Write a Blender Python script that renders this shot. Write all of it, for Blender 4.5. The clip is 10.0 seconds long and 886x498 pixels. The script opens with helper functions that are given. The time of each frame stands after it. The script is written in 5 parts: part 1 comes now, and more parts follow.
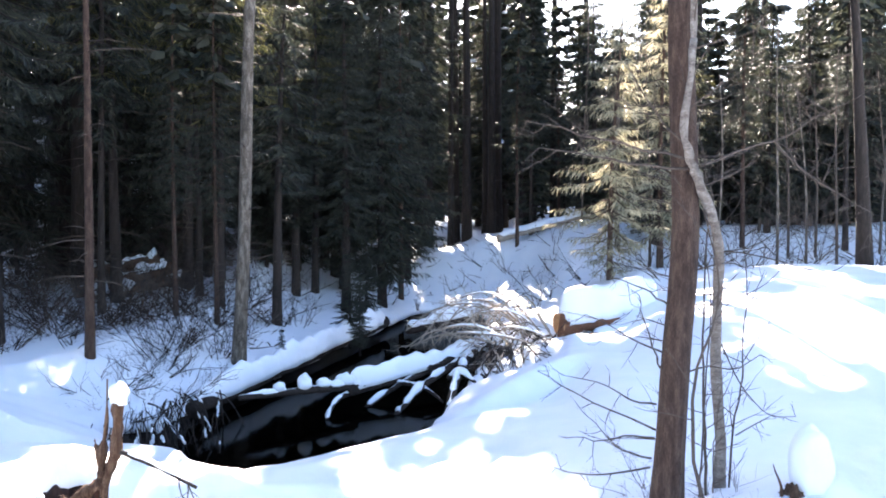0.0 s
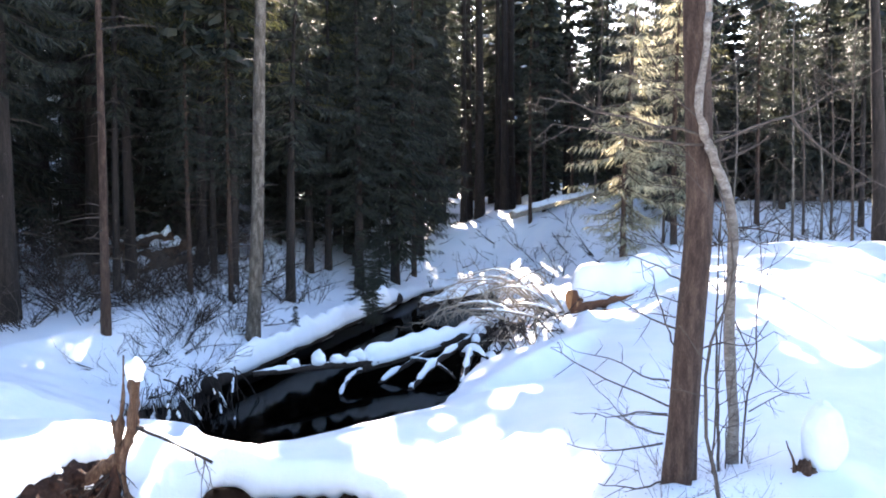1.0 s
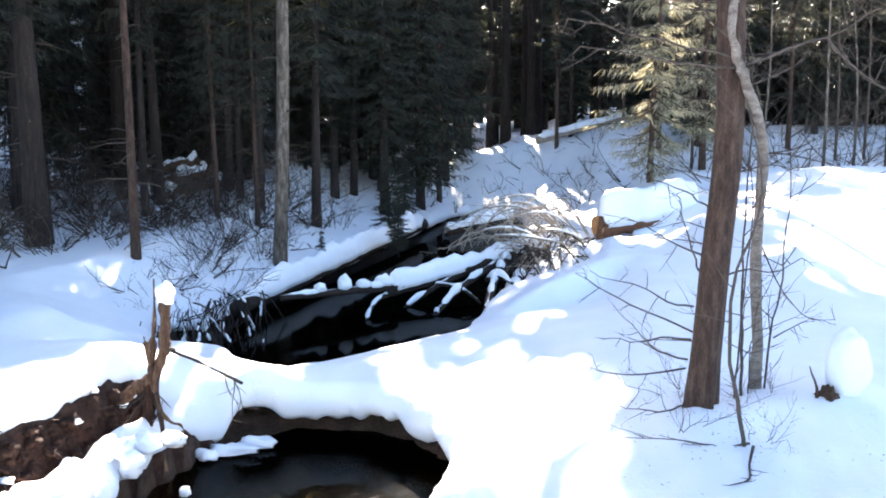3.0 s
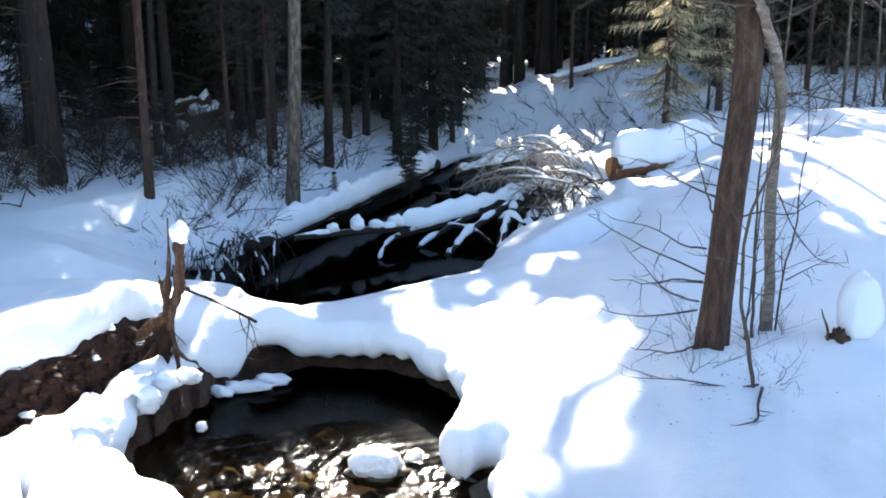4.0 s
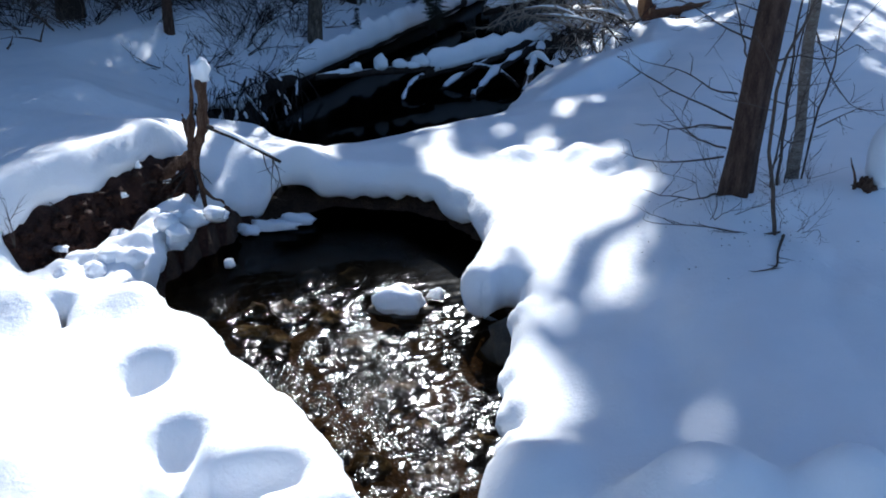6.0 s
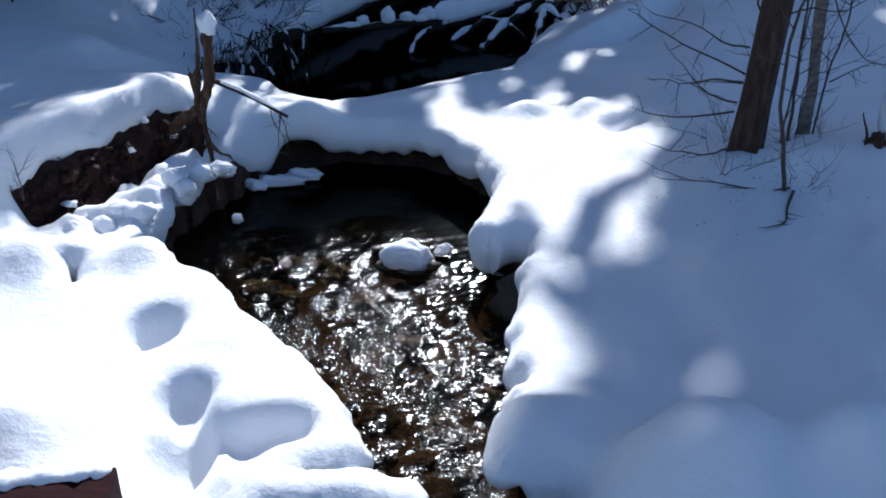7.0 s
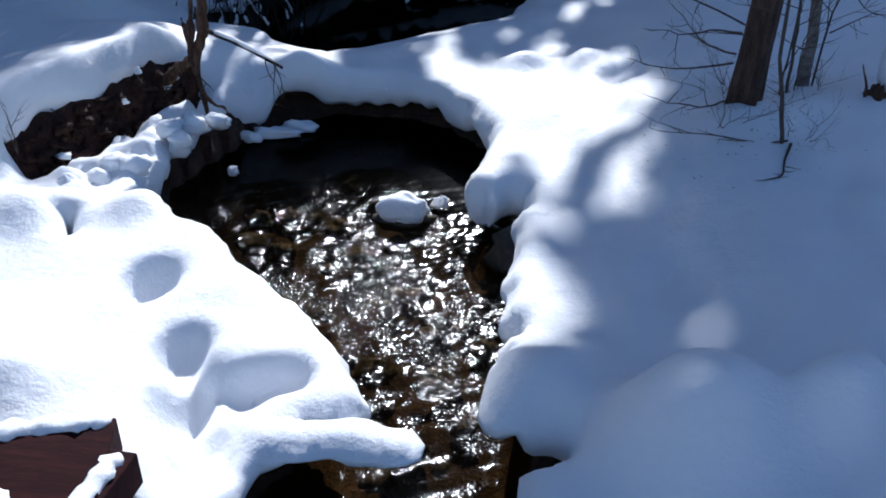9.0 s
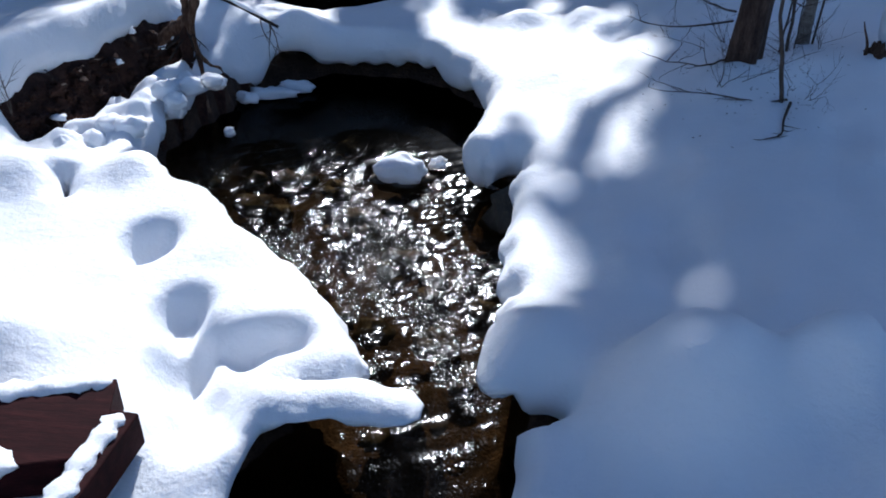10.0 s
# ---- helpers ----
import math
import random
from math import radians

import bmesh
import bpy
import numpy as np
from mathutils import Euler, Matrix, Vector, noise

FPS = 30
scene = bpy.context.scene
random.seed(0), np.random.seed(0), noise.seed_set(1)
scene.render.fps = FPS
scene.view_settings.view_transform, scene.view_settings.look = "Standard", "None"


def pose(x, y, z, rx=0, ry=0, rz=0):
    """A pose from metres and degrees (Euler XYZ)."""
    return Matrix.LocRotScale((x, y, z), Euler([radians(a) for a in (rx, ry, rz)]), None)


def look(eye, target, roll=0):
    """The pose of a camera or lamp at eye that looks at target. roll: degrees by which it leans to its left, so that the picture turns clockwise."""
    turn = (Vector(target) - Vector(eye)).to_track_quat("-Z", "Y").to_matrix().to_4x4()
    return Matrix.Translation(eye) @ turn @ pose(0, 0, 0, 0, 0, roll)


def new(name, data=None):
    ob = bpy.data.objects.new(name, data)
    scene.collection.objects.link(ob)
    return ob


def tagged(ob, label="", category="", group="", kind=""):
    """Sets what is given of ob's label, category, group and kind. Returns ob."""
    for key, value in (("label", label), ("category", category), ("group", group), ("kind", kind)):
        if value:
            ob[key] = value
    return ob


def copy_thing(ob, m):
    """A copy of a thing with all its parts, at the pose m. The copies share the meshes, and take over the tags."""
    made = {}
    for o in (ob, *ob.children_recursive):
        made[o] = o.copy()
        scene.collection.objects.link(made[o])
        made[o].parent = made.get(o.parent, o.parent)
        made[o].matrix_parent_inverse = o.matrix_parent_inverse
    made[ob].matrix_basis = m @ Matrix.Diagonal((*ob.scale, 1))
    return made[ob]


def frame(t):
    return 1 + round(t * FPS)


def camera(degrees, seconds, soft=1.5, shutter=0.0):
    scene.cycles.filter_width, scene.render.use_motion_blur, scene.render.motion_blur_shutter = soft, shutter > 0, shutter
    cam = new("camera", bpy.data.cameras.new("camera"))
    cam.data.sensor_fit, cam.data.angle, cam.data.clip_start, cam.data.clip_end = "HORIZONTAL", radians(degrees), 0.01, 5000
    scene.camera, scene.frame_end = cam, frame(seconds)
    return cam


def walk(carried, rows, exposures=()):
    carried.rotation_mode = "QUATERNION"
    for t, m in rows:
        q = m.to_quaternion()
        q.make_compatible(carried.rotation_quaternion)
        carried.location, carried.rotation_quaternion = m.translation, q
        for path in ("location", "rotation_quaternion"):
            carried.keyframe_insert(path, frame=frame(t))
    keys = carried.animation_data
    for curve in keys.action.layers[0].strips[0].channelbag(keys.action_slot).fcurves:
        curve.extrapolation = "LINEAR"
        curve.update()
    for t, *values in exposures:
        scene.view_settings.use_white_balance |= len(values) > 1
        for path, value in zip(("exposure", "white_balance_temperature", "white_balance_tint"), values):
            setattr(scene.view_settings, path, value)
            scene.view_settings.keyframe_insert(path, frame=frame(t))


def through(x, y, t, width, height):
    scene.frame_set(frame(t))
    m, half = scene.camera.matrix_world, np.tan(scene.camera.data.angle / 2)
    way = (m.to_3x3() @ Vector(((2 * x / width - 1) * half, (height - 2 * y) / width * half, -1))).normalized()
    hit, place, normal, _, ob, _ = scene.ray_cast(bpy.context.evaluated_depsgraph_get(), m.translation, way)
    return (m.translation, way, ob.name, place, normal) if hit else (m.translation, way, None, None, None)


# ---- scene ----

# ---- camera: it turns and tilts on one spot, above the creek ----
cam = camera(54.0, 10.0, soft=1.85)
EYE = 3.3
# seconds, yaw, pitch, roll
ROWS = [
    (0.0, 0.00, -2.60, 0.00),
    (0.5, 0.43, -3.15, -0.14),
    (1.0, 0.85, -4.12, -0.14),
    (1.5, 1.27, -5.31, -0.22),
    (2.0, 1.70, -6.49, -0.24),
    (2.5, 2.11, -7.66, -0.22),
    (4.0, 3.38, -12.92, -0.07),
    (4.5, 3.76, -15.57, 0.12),
    (5.0, 4.16, -18.20, 0.28),
    (5.5, 4.57, -20.82, 0.29),
    (6.0, 4.96, -23.26, 0.32),
    (7.5, 5.59, -26.91, 0.12),
    (8.0, 5.52, -27.45, 0.15),
    (8.5, 5.37, -28.22, 0.30),
    (9.0, 5.22, -29.30, 0.35),
    (9.5, 5.13, -30.53, 0.33),
    (10.0, 5.05, -31.88, 0.24),
]
walk(cam, [(t, pose(0, 0, EYE, 90 + pitch, 0, yaw) @ pose(0, 0, 0, 0, 0, roll)) for t, yaw, pitch, roll in ROWS],
     exposures=[(0.0, 3.3, 6250, 16), (2.5, 3.3, 6450, 14), (4.0, 2.65, 6200, 8), (4.5, 2.17, 5850, 6), (5.5, 1.42, 5350, 8), (6.2, 0.94, 5250, 10), (7.5, 0.62, 5150, 12), (10.0, 0.58, 5150, 12)])

# ---- daylight ----
SUN_EL, SUN_AZ = 33.0, -4.0
world = bpy.data.worlds.new("winter_sky")
scene.world = world
world.use_nodes = True
wn = world.node_tree.nodes
sky = wn.new("ShaderNodeTexSky")
sky.sky_type, sky.sun_disc = "NISHITA", False
sky.sun_elevation, sky.sun_rotation = radians(SUN_EL), radians(SUN_AZ)
world.node_tree.links.new(sky.outputs[0], wn["Background"].inputs[0])
wn["Background"].inputs[1].default_value = 0.064
TO_SUN = Vector((math.sin(radians(SUN_AZ)) * math.cos(radians(SUN_EL)), math.cos(radians(SUN_AZ)) * math.cos(radians(SUN_EL)), math.sin(radians(SUN_EL))))
sun = new("sun", bpy.data.lights.new("sun", "SUN"))
sun.data.energy, sun.data.angle, sun.data.color = 5.0, radians(0.4), (1.0, 0.885, 0.73)
sun.matrix_world = look(TO_SUN * 60, (0, 0, 0))


# ---- materials ----
def base_material(name):
    m = bpy.data.materials.new(name)
    m.use_nodes = True
    nt = m.node_tree
    return m, nt.nodes, nt.links, nt.nodes["Principled BSDF"]


def noise_node(n, l, scale, detail=4.0, rough=0.55, stretch=None, coord="Object"):
    tc = n.new("ShaderNodeTexCoord")
    tex = n.new("ShaderNodeTexNoise")
    tex.inputs["Scale"].default_value, tex.inputs["Detail"].default_value, tex.inputs["Roughness"].default_value = scale, detail, rough
    if stretch:
        mp = n.new("ShaderNodeMapping")
        mp.inputs["Scale"].default_value = stretch
        l.new(tc.outputs[coord], mp.inputs[0])
        l.new(mp.outputs[0], tex.inputs["Vector"])
    else:
        l.new(tc.outputs[coord], tex.inputs["Vector"])
    return tex


def ramp_node(n, l, src, stops):
    r = n.new("ShaderNodeValToRGB")
    e = r.color_ramp.elements
    while len(e) < len(stops):
        e.new(0.5)
    for el, (p, c) in zip(e, stops):
        el.position, el.color = p, (*c, 1)
    l.new(src, r.inputs[0])
    return r


def bump_node(n, l, bsdf, srcs, dist=0.02):
    prev = None
    for src, strength in srcs:
        b = n.new("ShaderNodeBump")
        b.inputs["Strength"].default_value, b.inputs["Distance"].default_value = strength, dist
        l.new(src, b.inputs["Height"])
        if prev:
            l.new(prev.outputs[0], b.inputs["Normal"])
        prev = b
    l.new(prev.outputs[0], bsdf.inputs["Normal"])
    return prev


def surface(name, stops, scale, rough=0.85, fine=None, stretch=None, bump=0.5, dist=0.02, spec=0.3, coord="Object"):
    """A rough natural surface: colour by coarse noise, broken by a fine one, with relief from both."""
    m, n, l, b = base_material(name)
    coarse = noise_node(n, l, scale, 5, 0.6, stretch, coord)
    finer = noise_node(n, l, fine or scale * 7, 4, 0.6, stretch, coord)
    mix = n.new("ShaderNodeMath")
    mix.operation = "MULTIPLY_ADD"
    mix.inputs[1].default_value = 0.45
    l.new(finer.outputs["Fac"], mix.inputs[0])
    half = n.new("ShaderNodeMath")
    half.operation = "MULTIPLY"
    half.inputs[1].default_value = 0.6
    l.new(coarse.outputs["Fac"], half.inputs[0])
    l.new(half.outputs[0], mix.inputs[2])
    r = ramp_node(n, l, mix.outputs[0], stops)
    l.new(r.outputs[0], b.inputs["Base Color"])
    b.inputs["Roughness"].default_value = rough
    b.inputs["Specular IOR Level"].default_value = spec
    bump_node(n, l, b, [(coarse.outputs["Fac"], bump), (finer.outputs["Fac"], bump * 0.8)], dist)
    return m


def snow_material():
    m, n, l, b = base_material("snow")
    coarse = noise_node(n, l, 1.6, 4, 0.5)
    grain = noise_node(n, l, 34, 5, 0.65)
    crust = noise_node(n, l, 7, 4, 0.6)
    r = ramp_node(n, l, coarse.outputs["Fac"], [(0.3, (0.80, 0.83, 0.87)), (0.7, (0.88, 0.89, 0.91))])
    l.new(r.outputs[0], b.inputs["Base Color"])
    b.inputs["Roughness"].default_value = 0.62
    b.inputs["Specular IOR Level"].default_value = 0.25
    b.inputs["Subsurface Weight"].default_value = 0.4
    b.inputs["Subsurface Radius"].default_value = (0.065, 0.06, 0.055)
    b.inputs["Subsurface Scale"].default_value = 1.0
    bump_node(n, l, b, [(crust.outputs["Fac"], 0.48), (grain.outputs["Fac"], 0.26)], 0.03)
    return m


def water_material():
    """Clear dark creek water: tinted to the bed below, with a mirror gloss by Fresnel and two sizes of ripple."""
    m, n, l, b = base_material("creek_water")
    n.remove(b)
    out = n["Material Output"]
    tr = n.new("ShaderNodeBsdfTransparent")
    tr.inputs[0].default_value = (0.55, 0.46, 0.30, 1)
    gl = n.new("ShaderNodeBsdfGlossy")
    fr = n.new("ShaderNodeFresnel")
    fr.inputs[0].default_value = 1.24
    mix = n.new("ShaderNodeMixShader")
    weak = n.new("ShaderNodeMath")
    weak.operation = "MULTIPLY"
    l.new(fr.outputs[0], weak.inputs[0])
    l.new(weak.outputs[0], mix.inputs[0])
    l.new(tr.outputs[0], mix.inputs[1])
    l.new(gl.outputs[0], mix.inputs[2])
    l.new(mix.outputs[0], out.inputs[0])
    big = noise_node(n, l, 36, 1, 0.5, (1.2, 0.85, 1.0))
    big.inputs["Distortion"].default_value = 0.4
    small = noise_node(n, l, 82, 0, 0.5, (1.2, 0.85, 1.0))
    drift = noise_node(n, l, 2.1, 3, 0.6, (1.2, 0.6, 1.0))
    quick = ramp_node(n, l, drift.outputs["Fac"], [(0.40, (0.12, 0.12, 0.12)), (0.62, (1.0, 1.0, 1.0))])
    b1 = n.new("ShaderNodeBump")
    b1.inputs["Strength"].default_value, b1.inputs["Distance"].default_value = 0.7, 0.017
    b2 = n.new("ShaderNodeBump")
    b2.inputs["Strength"].default_value, b2.inputs["Distance"].default_value = 0.5, 0.006
    # quick water over the shallows downstream, smooth water above
    where = n.new("ShaderNodeTexCoord")
    axis = n.new("ShaderNodeSeparateXYZ")
    l.new(where.outputs["Object"], axis.inputs[0])
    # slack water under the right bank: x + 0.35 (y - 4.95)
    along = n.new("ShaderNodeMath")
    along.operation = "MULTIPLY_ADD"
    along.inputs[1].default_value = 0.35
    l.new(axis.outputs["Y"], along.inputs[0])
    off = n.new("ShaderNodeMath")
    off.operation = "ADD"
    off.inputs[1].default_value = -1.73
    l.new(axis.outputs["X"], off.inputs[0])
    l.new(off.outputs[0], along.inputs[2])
    for b_, top in ((b1, 0.62), (b2, 0.5)):
        calm = n.new("ShaderNodeMapRange")
        calm.inputs["From Min"].default_value, calm.inputs["From Max"].default_value = 5.9, 7.2
        calm.inputs["To Min"].default_value, calm.inputs["To Max"].default_value = top, 0.03
        l.new(axis.outputs["Y"], calm.inputs["Value"])
        slow = n.new("ShaderNodeMapRange")
        slow.inputs["From Min"].default_value, slow.inputs["From Max"].default_value = 2.9, 3.7
        slow.inputs["To Min"].default_value, slow.inputs["To Max"].default_value = 0.15, 1.0
        l.new(axis.outputs["Y"], slow.inputs["Value"])
        flow = n.new("ShaderNodeMath")
        flow.operation = "MULTIPLY"
        l.new(calm.outputs[0], flow.inputs[0])
        l.new(slow.outputs[0], flow.inputs[1])
        both = n.new("ShaderNodeMath")
        both.operation = "MULTIPLY"
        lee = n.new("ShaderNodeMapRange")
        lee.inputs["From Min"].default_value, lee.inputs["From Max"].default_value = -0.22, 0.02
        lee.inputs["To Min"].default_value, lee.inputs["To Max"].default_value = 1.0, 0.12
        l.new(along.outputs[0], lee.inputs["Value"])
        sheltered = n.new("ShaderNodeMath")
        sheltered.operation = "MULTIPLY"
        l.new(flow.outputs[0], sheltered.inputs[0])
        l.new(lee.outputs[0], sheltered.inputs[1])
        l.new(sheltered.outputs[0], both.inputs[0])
        l.new(quick.outputs[0], both.inputs[1])
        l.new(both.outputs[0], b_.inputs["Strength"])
    still = n.new("ShaderNodeMapRange")
    still.inputs["From Min"].default_value, still.inputs["From Max"].default_value = 5.9, 7.4
    still.inputs["To Min"].default_value, still.inputs["To Max"].default_value = 0.085, 0.06
    l.new(axis.outputs["Y"], still.inputs["Value"])
    l.new(still.outputs[0], gl.inputs["Roughness"])
    # shade put into the tint: blackened by y upstream, where the bed also drops
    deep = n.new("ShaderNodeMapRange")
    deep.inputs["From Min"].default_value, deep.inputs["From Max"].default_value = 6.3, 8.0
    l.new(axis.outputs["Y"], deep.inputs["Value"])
    # likewise blackened by y below the narrows, over a lowered bed
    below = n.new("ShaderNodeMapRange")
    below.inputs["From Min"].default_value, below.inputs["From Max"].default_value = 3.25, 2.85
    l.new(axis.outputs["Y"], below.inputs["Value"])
    degree = n.new("ShaderNodeMath")
    degree.operation = "MAXIMUM"
    l.new(deep.outputs[0], degree.inputs[0])
    l.new(below.outputs[0], degree.inputs[1])
    hue = ramp_node(n, l, degree.outputs[0], [(0.0, (0.55, 0.46, 0.30)), (1.0, (0.07, 0.075, 0.07))])
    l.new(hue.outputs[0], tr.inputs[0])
    # mirror gloss cut upstream, so pale banks barely reflect there
    gloss = n.new("ShaderNodeMapRange")
    gloss.inputs["To Min"].default_value, gloss.inputs["To Max"].default_value = 0.5, 0.3
    l.new(deep.outputs[0], gloss.inputs["Value"])
    l.new(gloss.outputs[0], weak.inputs[1])
    l.new(big.outputs["Fac"], b1.inputs["Height"])
    l.new(small.outputs["Fac"], b2.inputs["Height"])
    l.new(b1.outputs[0], b2.inputs["Normal"])
    l.new(b2.outputs[0], gl.inputs["Normal"])
    l.new(b2.outputs[0], fr.inputs["Normal"])
    return m


def needle_material(name, dark, light, through):
    m, n, l, b = base_material(name)
    out = n["Material Output"]
    geo = n.new("ShaderNodeNewGeometry")
    r = ramp_node(n, l, geo.outputs["Random Per Island"], [(0.0, dark), (1.0, light)])
    l.new(r.outputs[0], b.inputs["Base Color"])
    b.inputs["Roughness"].default_value = 0.55
    b.inputs["Specular IOR Level"].default_value = 0.4
    t = n.new("ShaderNodeBsdfTranslucent")
    l.new(r.outputs[0], t.inputs[0])
    mix = n.new("ShaderNodeMixShader")
    mix.inputs[0].default_value = through
    l.new(b.outputs[0], mix.inputs[1])
    l.new(t.outputs[0], mix.inputs[2])
    l.new(mix.outputs[0], out.inputs[0])
    return m


SNOW = snow_material()
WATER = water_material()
SOIL = surface("creek_soil", [(0.25, (0.012, 0.008, 0.006)), (0.5, (0.05, 0.03, 0.02)), (0.75, (0.11, 0.065, 0.04))], 6, bump=1.0, dist=0.04)
ROOT_SOIL = surface("red_root_soil", [(0.3, (0.008, 0.004, 0.003)), (0.5, (0.034, 0.013, 0.008)), (0.75, (0.10, 0.045, 0.026))], 9, bump=1.0, dist=0.05)
STONE = surface("wet_stone", [(0.3, (0.015, 0.012, 0.009)), (0.55, (0.05, 0.04, 0.027)), (0.8, (0.13, 0.10, 0.06))], 8, rough=0.45, bump=0.5)
BARK = surface("brown_bark", [(0.32, (0.011, 0.006, 0.0045)), (0.5, (0.054, 0.031, 0.022)), (0.72, (0.130, 0.086, 0.062))], 8, stretch=(3.0, 3.0, 0.7), bump=1.0, dist=0.02)
GREY_BARK = surface("grey_bark", [(0.33, (0.020, 0.015, 0.011)), (0.5, (0.085, 0.068, 0.053)), (0.7, (0.26, 0.225, 0.185))], 5, stretch=(3.0, 3.0, 0.9), bump=0.8, dist=0.015)
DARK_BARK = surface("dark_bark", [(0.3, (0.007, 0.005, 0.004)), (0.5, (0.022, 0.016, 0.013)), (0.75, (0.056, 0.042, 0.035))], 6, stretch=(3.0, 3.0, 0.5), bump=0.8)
BIRCH = surface("birch_bark", [(0.32, (0.035, 0.026, 0.02)), (0.46, (0.13, 0.105, 0.085)), (0.56, (0.20, 0.17, 0.145)), (0.72, (0.36, 0.33, 0.29))], 8, stretch=(1.0, 1.0, 2.2), bump=0.5, dist=0.008)
TWIG = surface("twig_bark", [(0.3, (0.030, 0.021, 0.017)), (0.5, (0.072, 0.054, 0.042)), (0.75, (0.132, 0.102, 0.084))], 14, bump=0.3, dist=0.004)
PALE_TWIG = surface("weathered_branch", [(0.3, (0.13, 0.10, 0.075)), (0.5, (0.30, 0.25, 0.20)), (0.75, (0.46, 0.40, 0.33))], 12, bump=0.3, dist=0.006)
ROT_WOOD = surface("broken_wood", [(0.3, (0.018, 0.008, 0.005)), (0.5, (0.085, 0.042, 0.024)), (0.72, (0.25, 0.165, 0.11))], 9, stretch=(4.0, 4.0, 0.7), bump=1.0)
RED_LOG = surface("red_brown_log", [(0.3, (0.063, 0.025, 0.013)), (0.5, (0.154, 0.066, 0.034)), (0.75, (0.252, 0.133, 0.070))], 7, stretch=(0.6, 3.0, 3.0), bump=0.8)
RED_PAINT = surface("dark_red_paint", [(0.3, (0.006, 0.0015, 0.0018)), (0.5, (0.017, 0.003, 0.004)), (0.75, (0.04, 0.009, 0.009))], 5, rough=0.85, spec=0.1, stretch=(0.5, 4.0, 4.0), bump=0.35, dist=0.006)
CUT_WOOD = surface("sawn_wood", [(0.3, (0.20, 0.09, 0.04)), (0.5, (0.42, 0.22, 0.10)), (0.75, (0.58, 0.36, 0.19))], 9, bump=0.3, dist=0.006)
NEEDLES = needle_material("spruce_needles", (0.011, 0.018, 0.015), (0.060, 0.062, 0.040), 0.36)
# lighter copy of the needles; its olive colour stands in for sun on them
LIT_OLIVE_NEEDLES = needle_material("lit_olive_needles", (0.03, 0.036, 0.014), (0.17, 0.155, 0.065), 0.5)
# needle colour raised to carry the sun shining through the boughs
SUNLIT_NEEDLES = needle_material("sunlit_young_needles", (0.13, 0.12, 0.07), (0.54, 0.49, 0.33), 0.5)


# ---- mesh helpers ----
class Geo:
    """Collects vertices and faces of one mesh."""

    def __init__(self):
        self.v, self.f = [], []

    def tube(self, pts, radii, sides=8, lump=0.0, seed=0, cap=True):
        pts = [Vector(p) for p in pts]
        rnd = random.Random(seed)
        ref = Vector((0.31, 0.95, 0.05)) if abs((pts[-1] - pts[0]).normalized().z) > 0.6 else Vector((0.02, 0.05, 1.0))
        first = len(self.v)
        for i, p in enumerate(pts):
            d = (pts[min(i + 1, len(pts) - 1)] - pts[max(i - 1, 0)]).normalized()
            u = (ref - d * ref.dot(d)).normalized()
            w = d.cross(u)
            for k in range(sides):
                a = 2 * math.pi * k / sides
                r = radii[i] * (1 + lump * rnd.uniform(-1, 1))
                self.v.append(p + u * math.cos(a) * r + w * math.sin(a) * r)
        for i in range(len(pts) - 1):
            for k in range(sides):
                a, b = first + i * sides + k, first + i * sides + (k + 1) % sides
                self.f.append((a, b, b + sides, a + sides))
        if cap:
            self.f.append(tuple(range(first + sides - 1, first - 1, -1)))
            last = first + (len(pts) - 1) * sides
            self.f.append(tuple(range(last, last + sides)))
        return self

    def blob(self, c, size, rough=0.25, seed=0, rings=10, segs=14, flat=-0.55, freq=1.6):
        """A lumpy rounded body, cut flat below."""
        first = len(self.v)
        off = Vector((seed * 3.7, seed * 1.9, seed * 5.3))
        c = Vector(c)
        for i in range(rings + 1):
            th = math.pi * i / rings
            for k in range(segs):
                ph = 2 * math.pi * k / segs
                d = Vector((math.sin(th) * math.cos(ph), math.sin(th) * math.sin(ph), math.cos(th)))
                r = 1 + rough * noise.noise(d * freq + off) * 2
                q = d * r
                q.z = max(q.z, flat)
                self.v.append(c + Vector((q.x * size[0], q.y * size[1], q.z * size[2])))
        for i in range(rings):
            for k in range(segs):
                a, b = first + i * segs + k, first + i * segs + (k + 1) % segs
                self.f.append((a, a + segs, b + segs, b))
        return self

    def box(self, c, s, m=None):
        first = len(self.v)
        for z in (-1, 1):
            for x, y in ((-1, -1), (1, -1), (1, 1), (-1, 1)):
                q = Vector((x * s[0] / 2, y * s[1] / 2, z * s[2] / 2))
                self.v.append(Vector(c) + (m @ q if m else q))
        for f in ((3, 2, 1, 0), (4, 5, 6, 7), (0, 1, 5, 4), (1, 2, 6, 5), (2, 3, 7, 6), (3, 0, 4, 7)):
            self.f.append(tuple(first + i for i in f))
        return self

    def kite(self, a, b, w):
        """A thin spray of needles from a to b, w to its side."""
        i = len(self.v)
        mid = a.lerp(b, 0.45)
        self.v += [a, mid + w, b, mid - w]
        self.f.append((i, i + 1, i + 2, i + 3))

    def mesh(self, name, mat, smooth=True):
        me = bpy.data.meshes.new(name)
        me.from_pydata([tuple(p) for p in self.v], [], self.f)
        me.materials.append(mat)
        if smooth:
            me.polygons.foreach_set("use_smooth", [True] * len(me.polygons))
        me.update()
        return me


def part(name, geo, mat, parent, label="", smooth=True):
    ob = new(name, geo.mesh(name, mat, smooth))
    ob.parent = parent
    return tagged(ob, label)


def thing(name, label, category, at=(0, 0, 0), group="", kind=""):
    ob = new(name)
    ob.empty_display_size = 0.1
    ob.location = at
    return tagged(ob, label, category, group, kind)


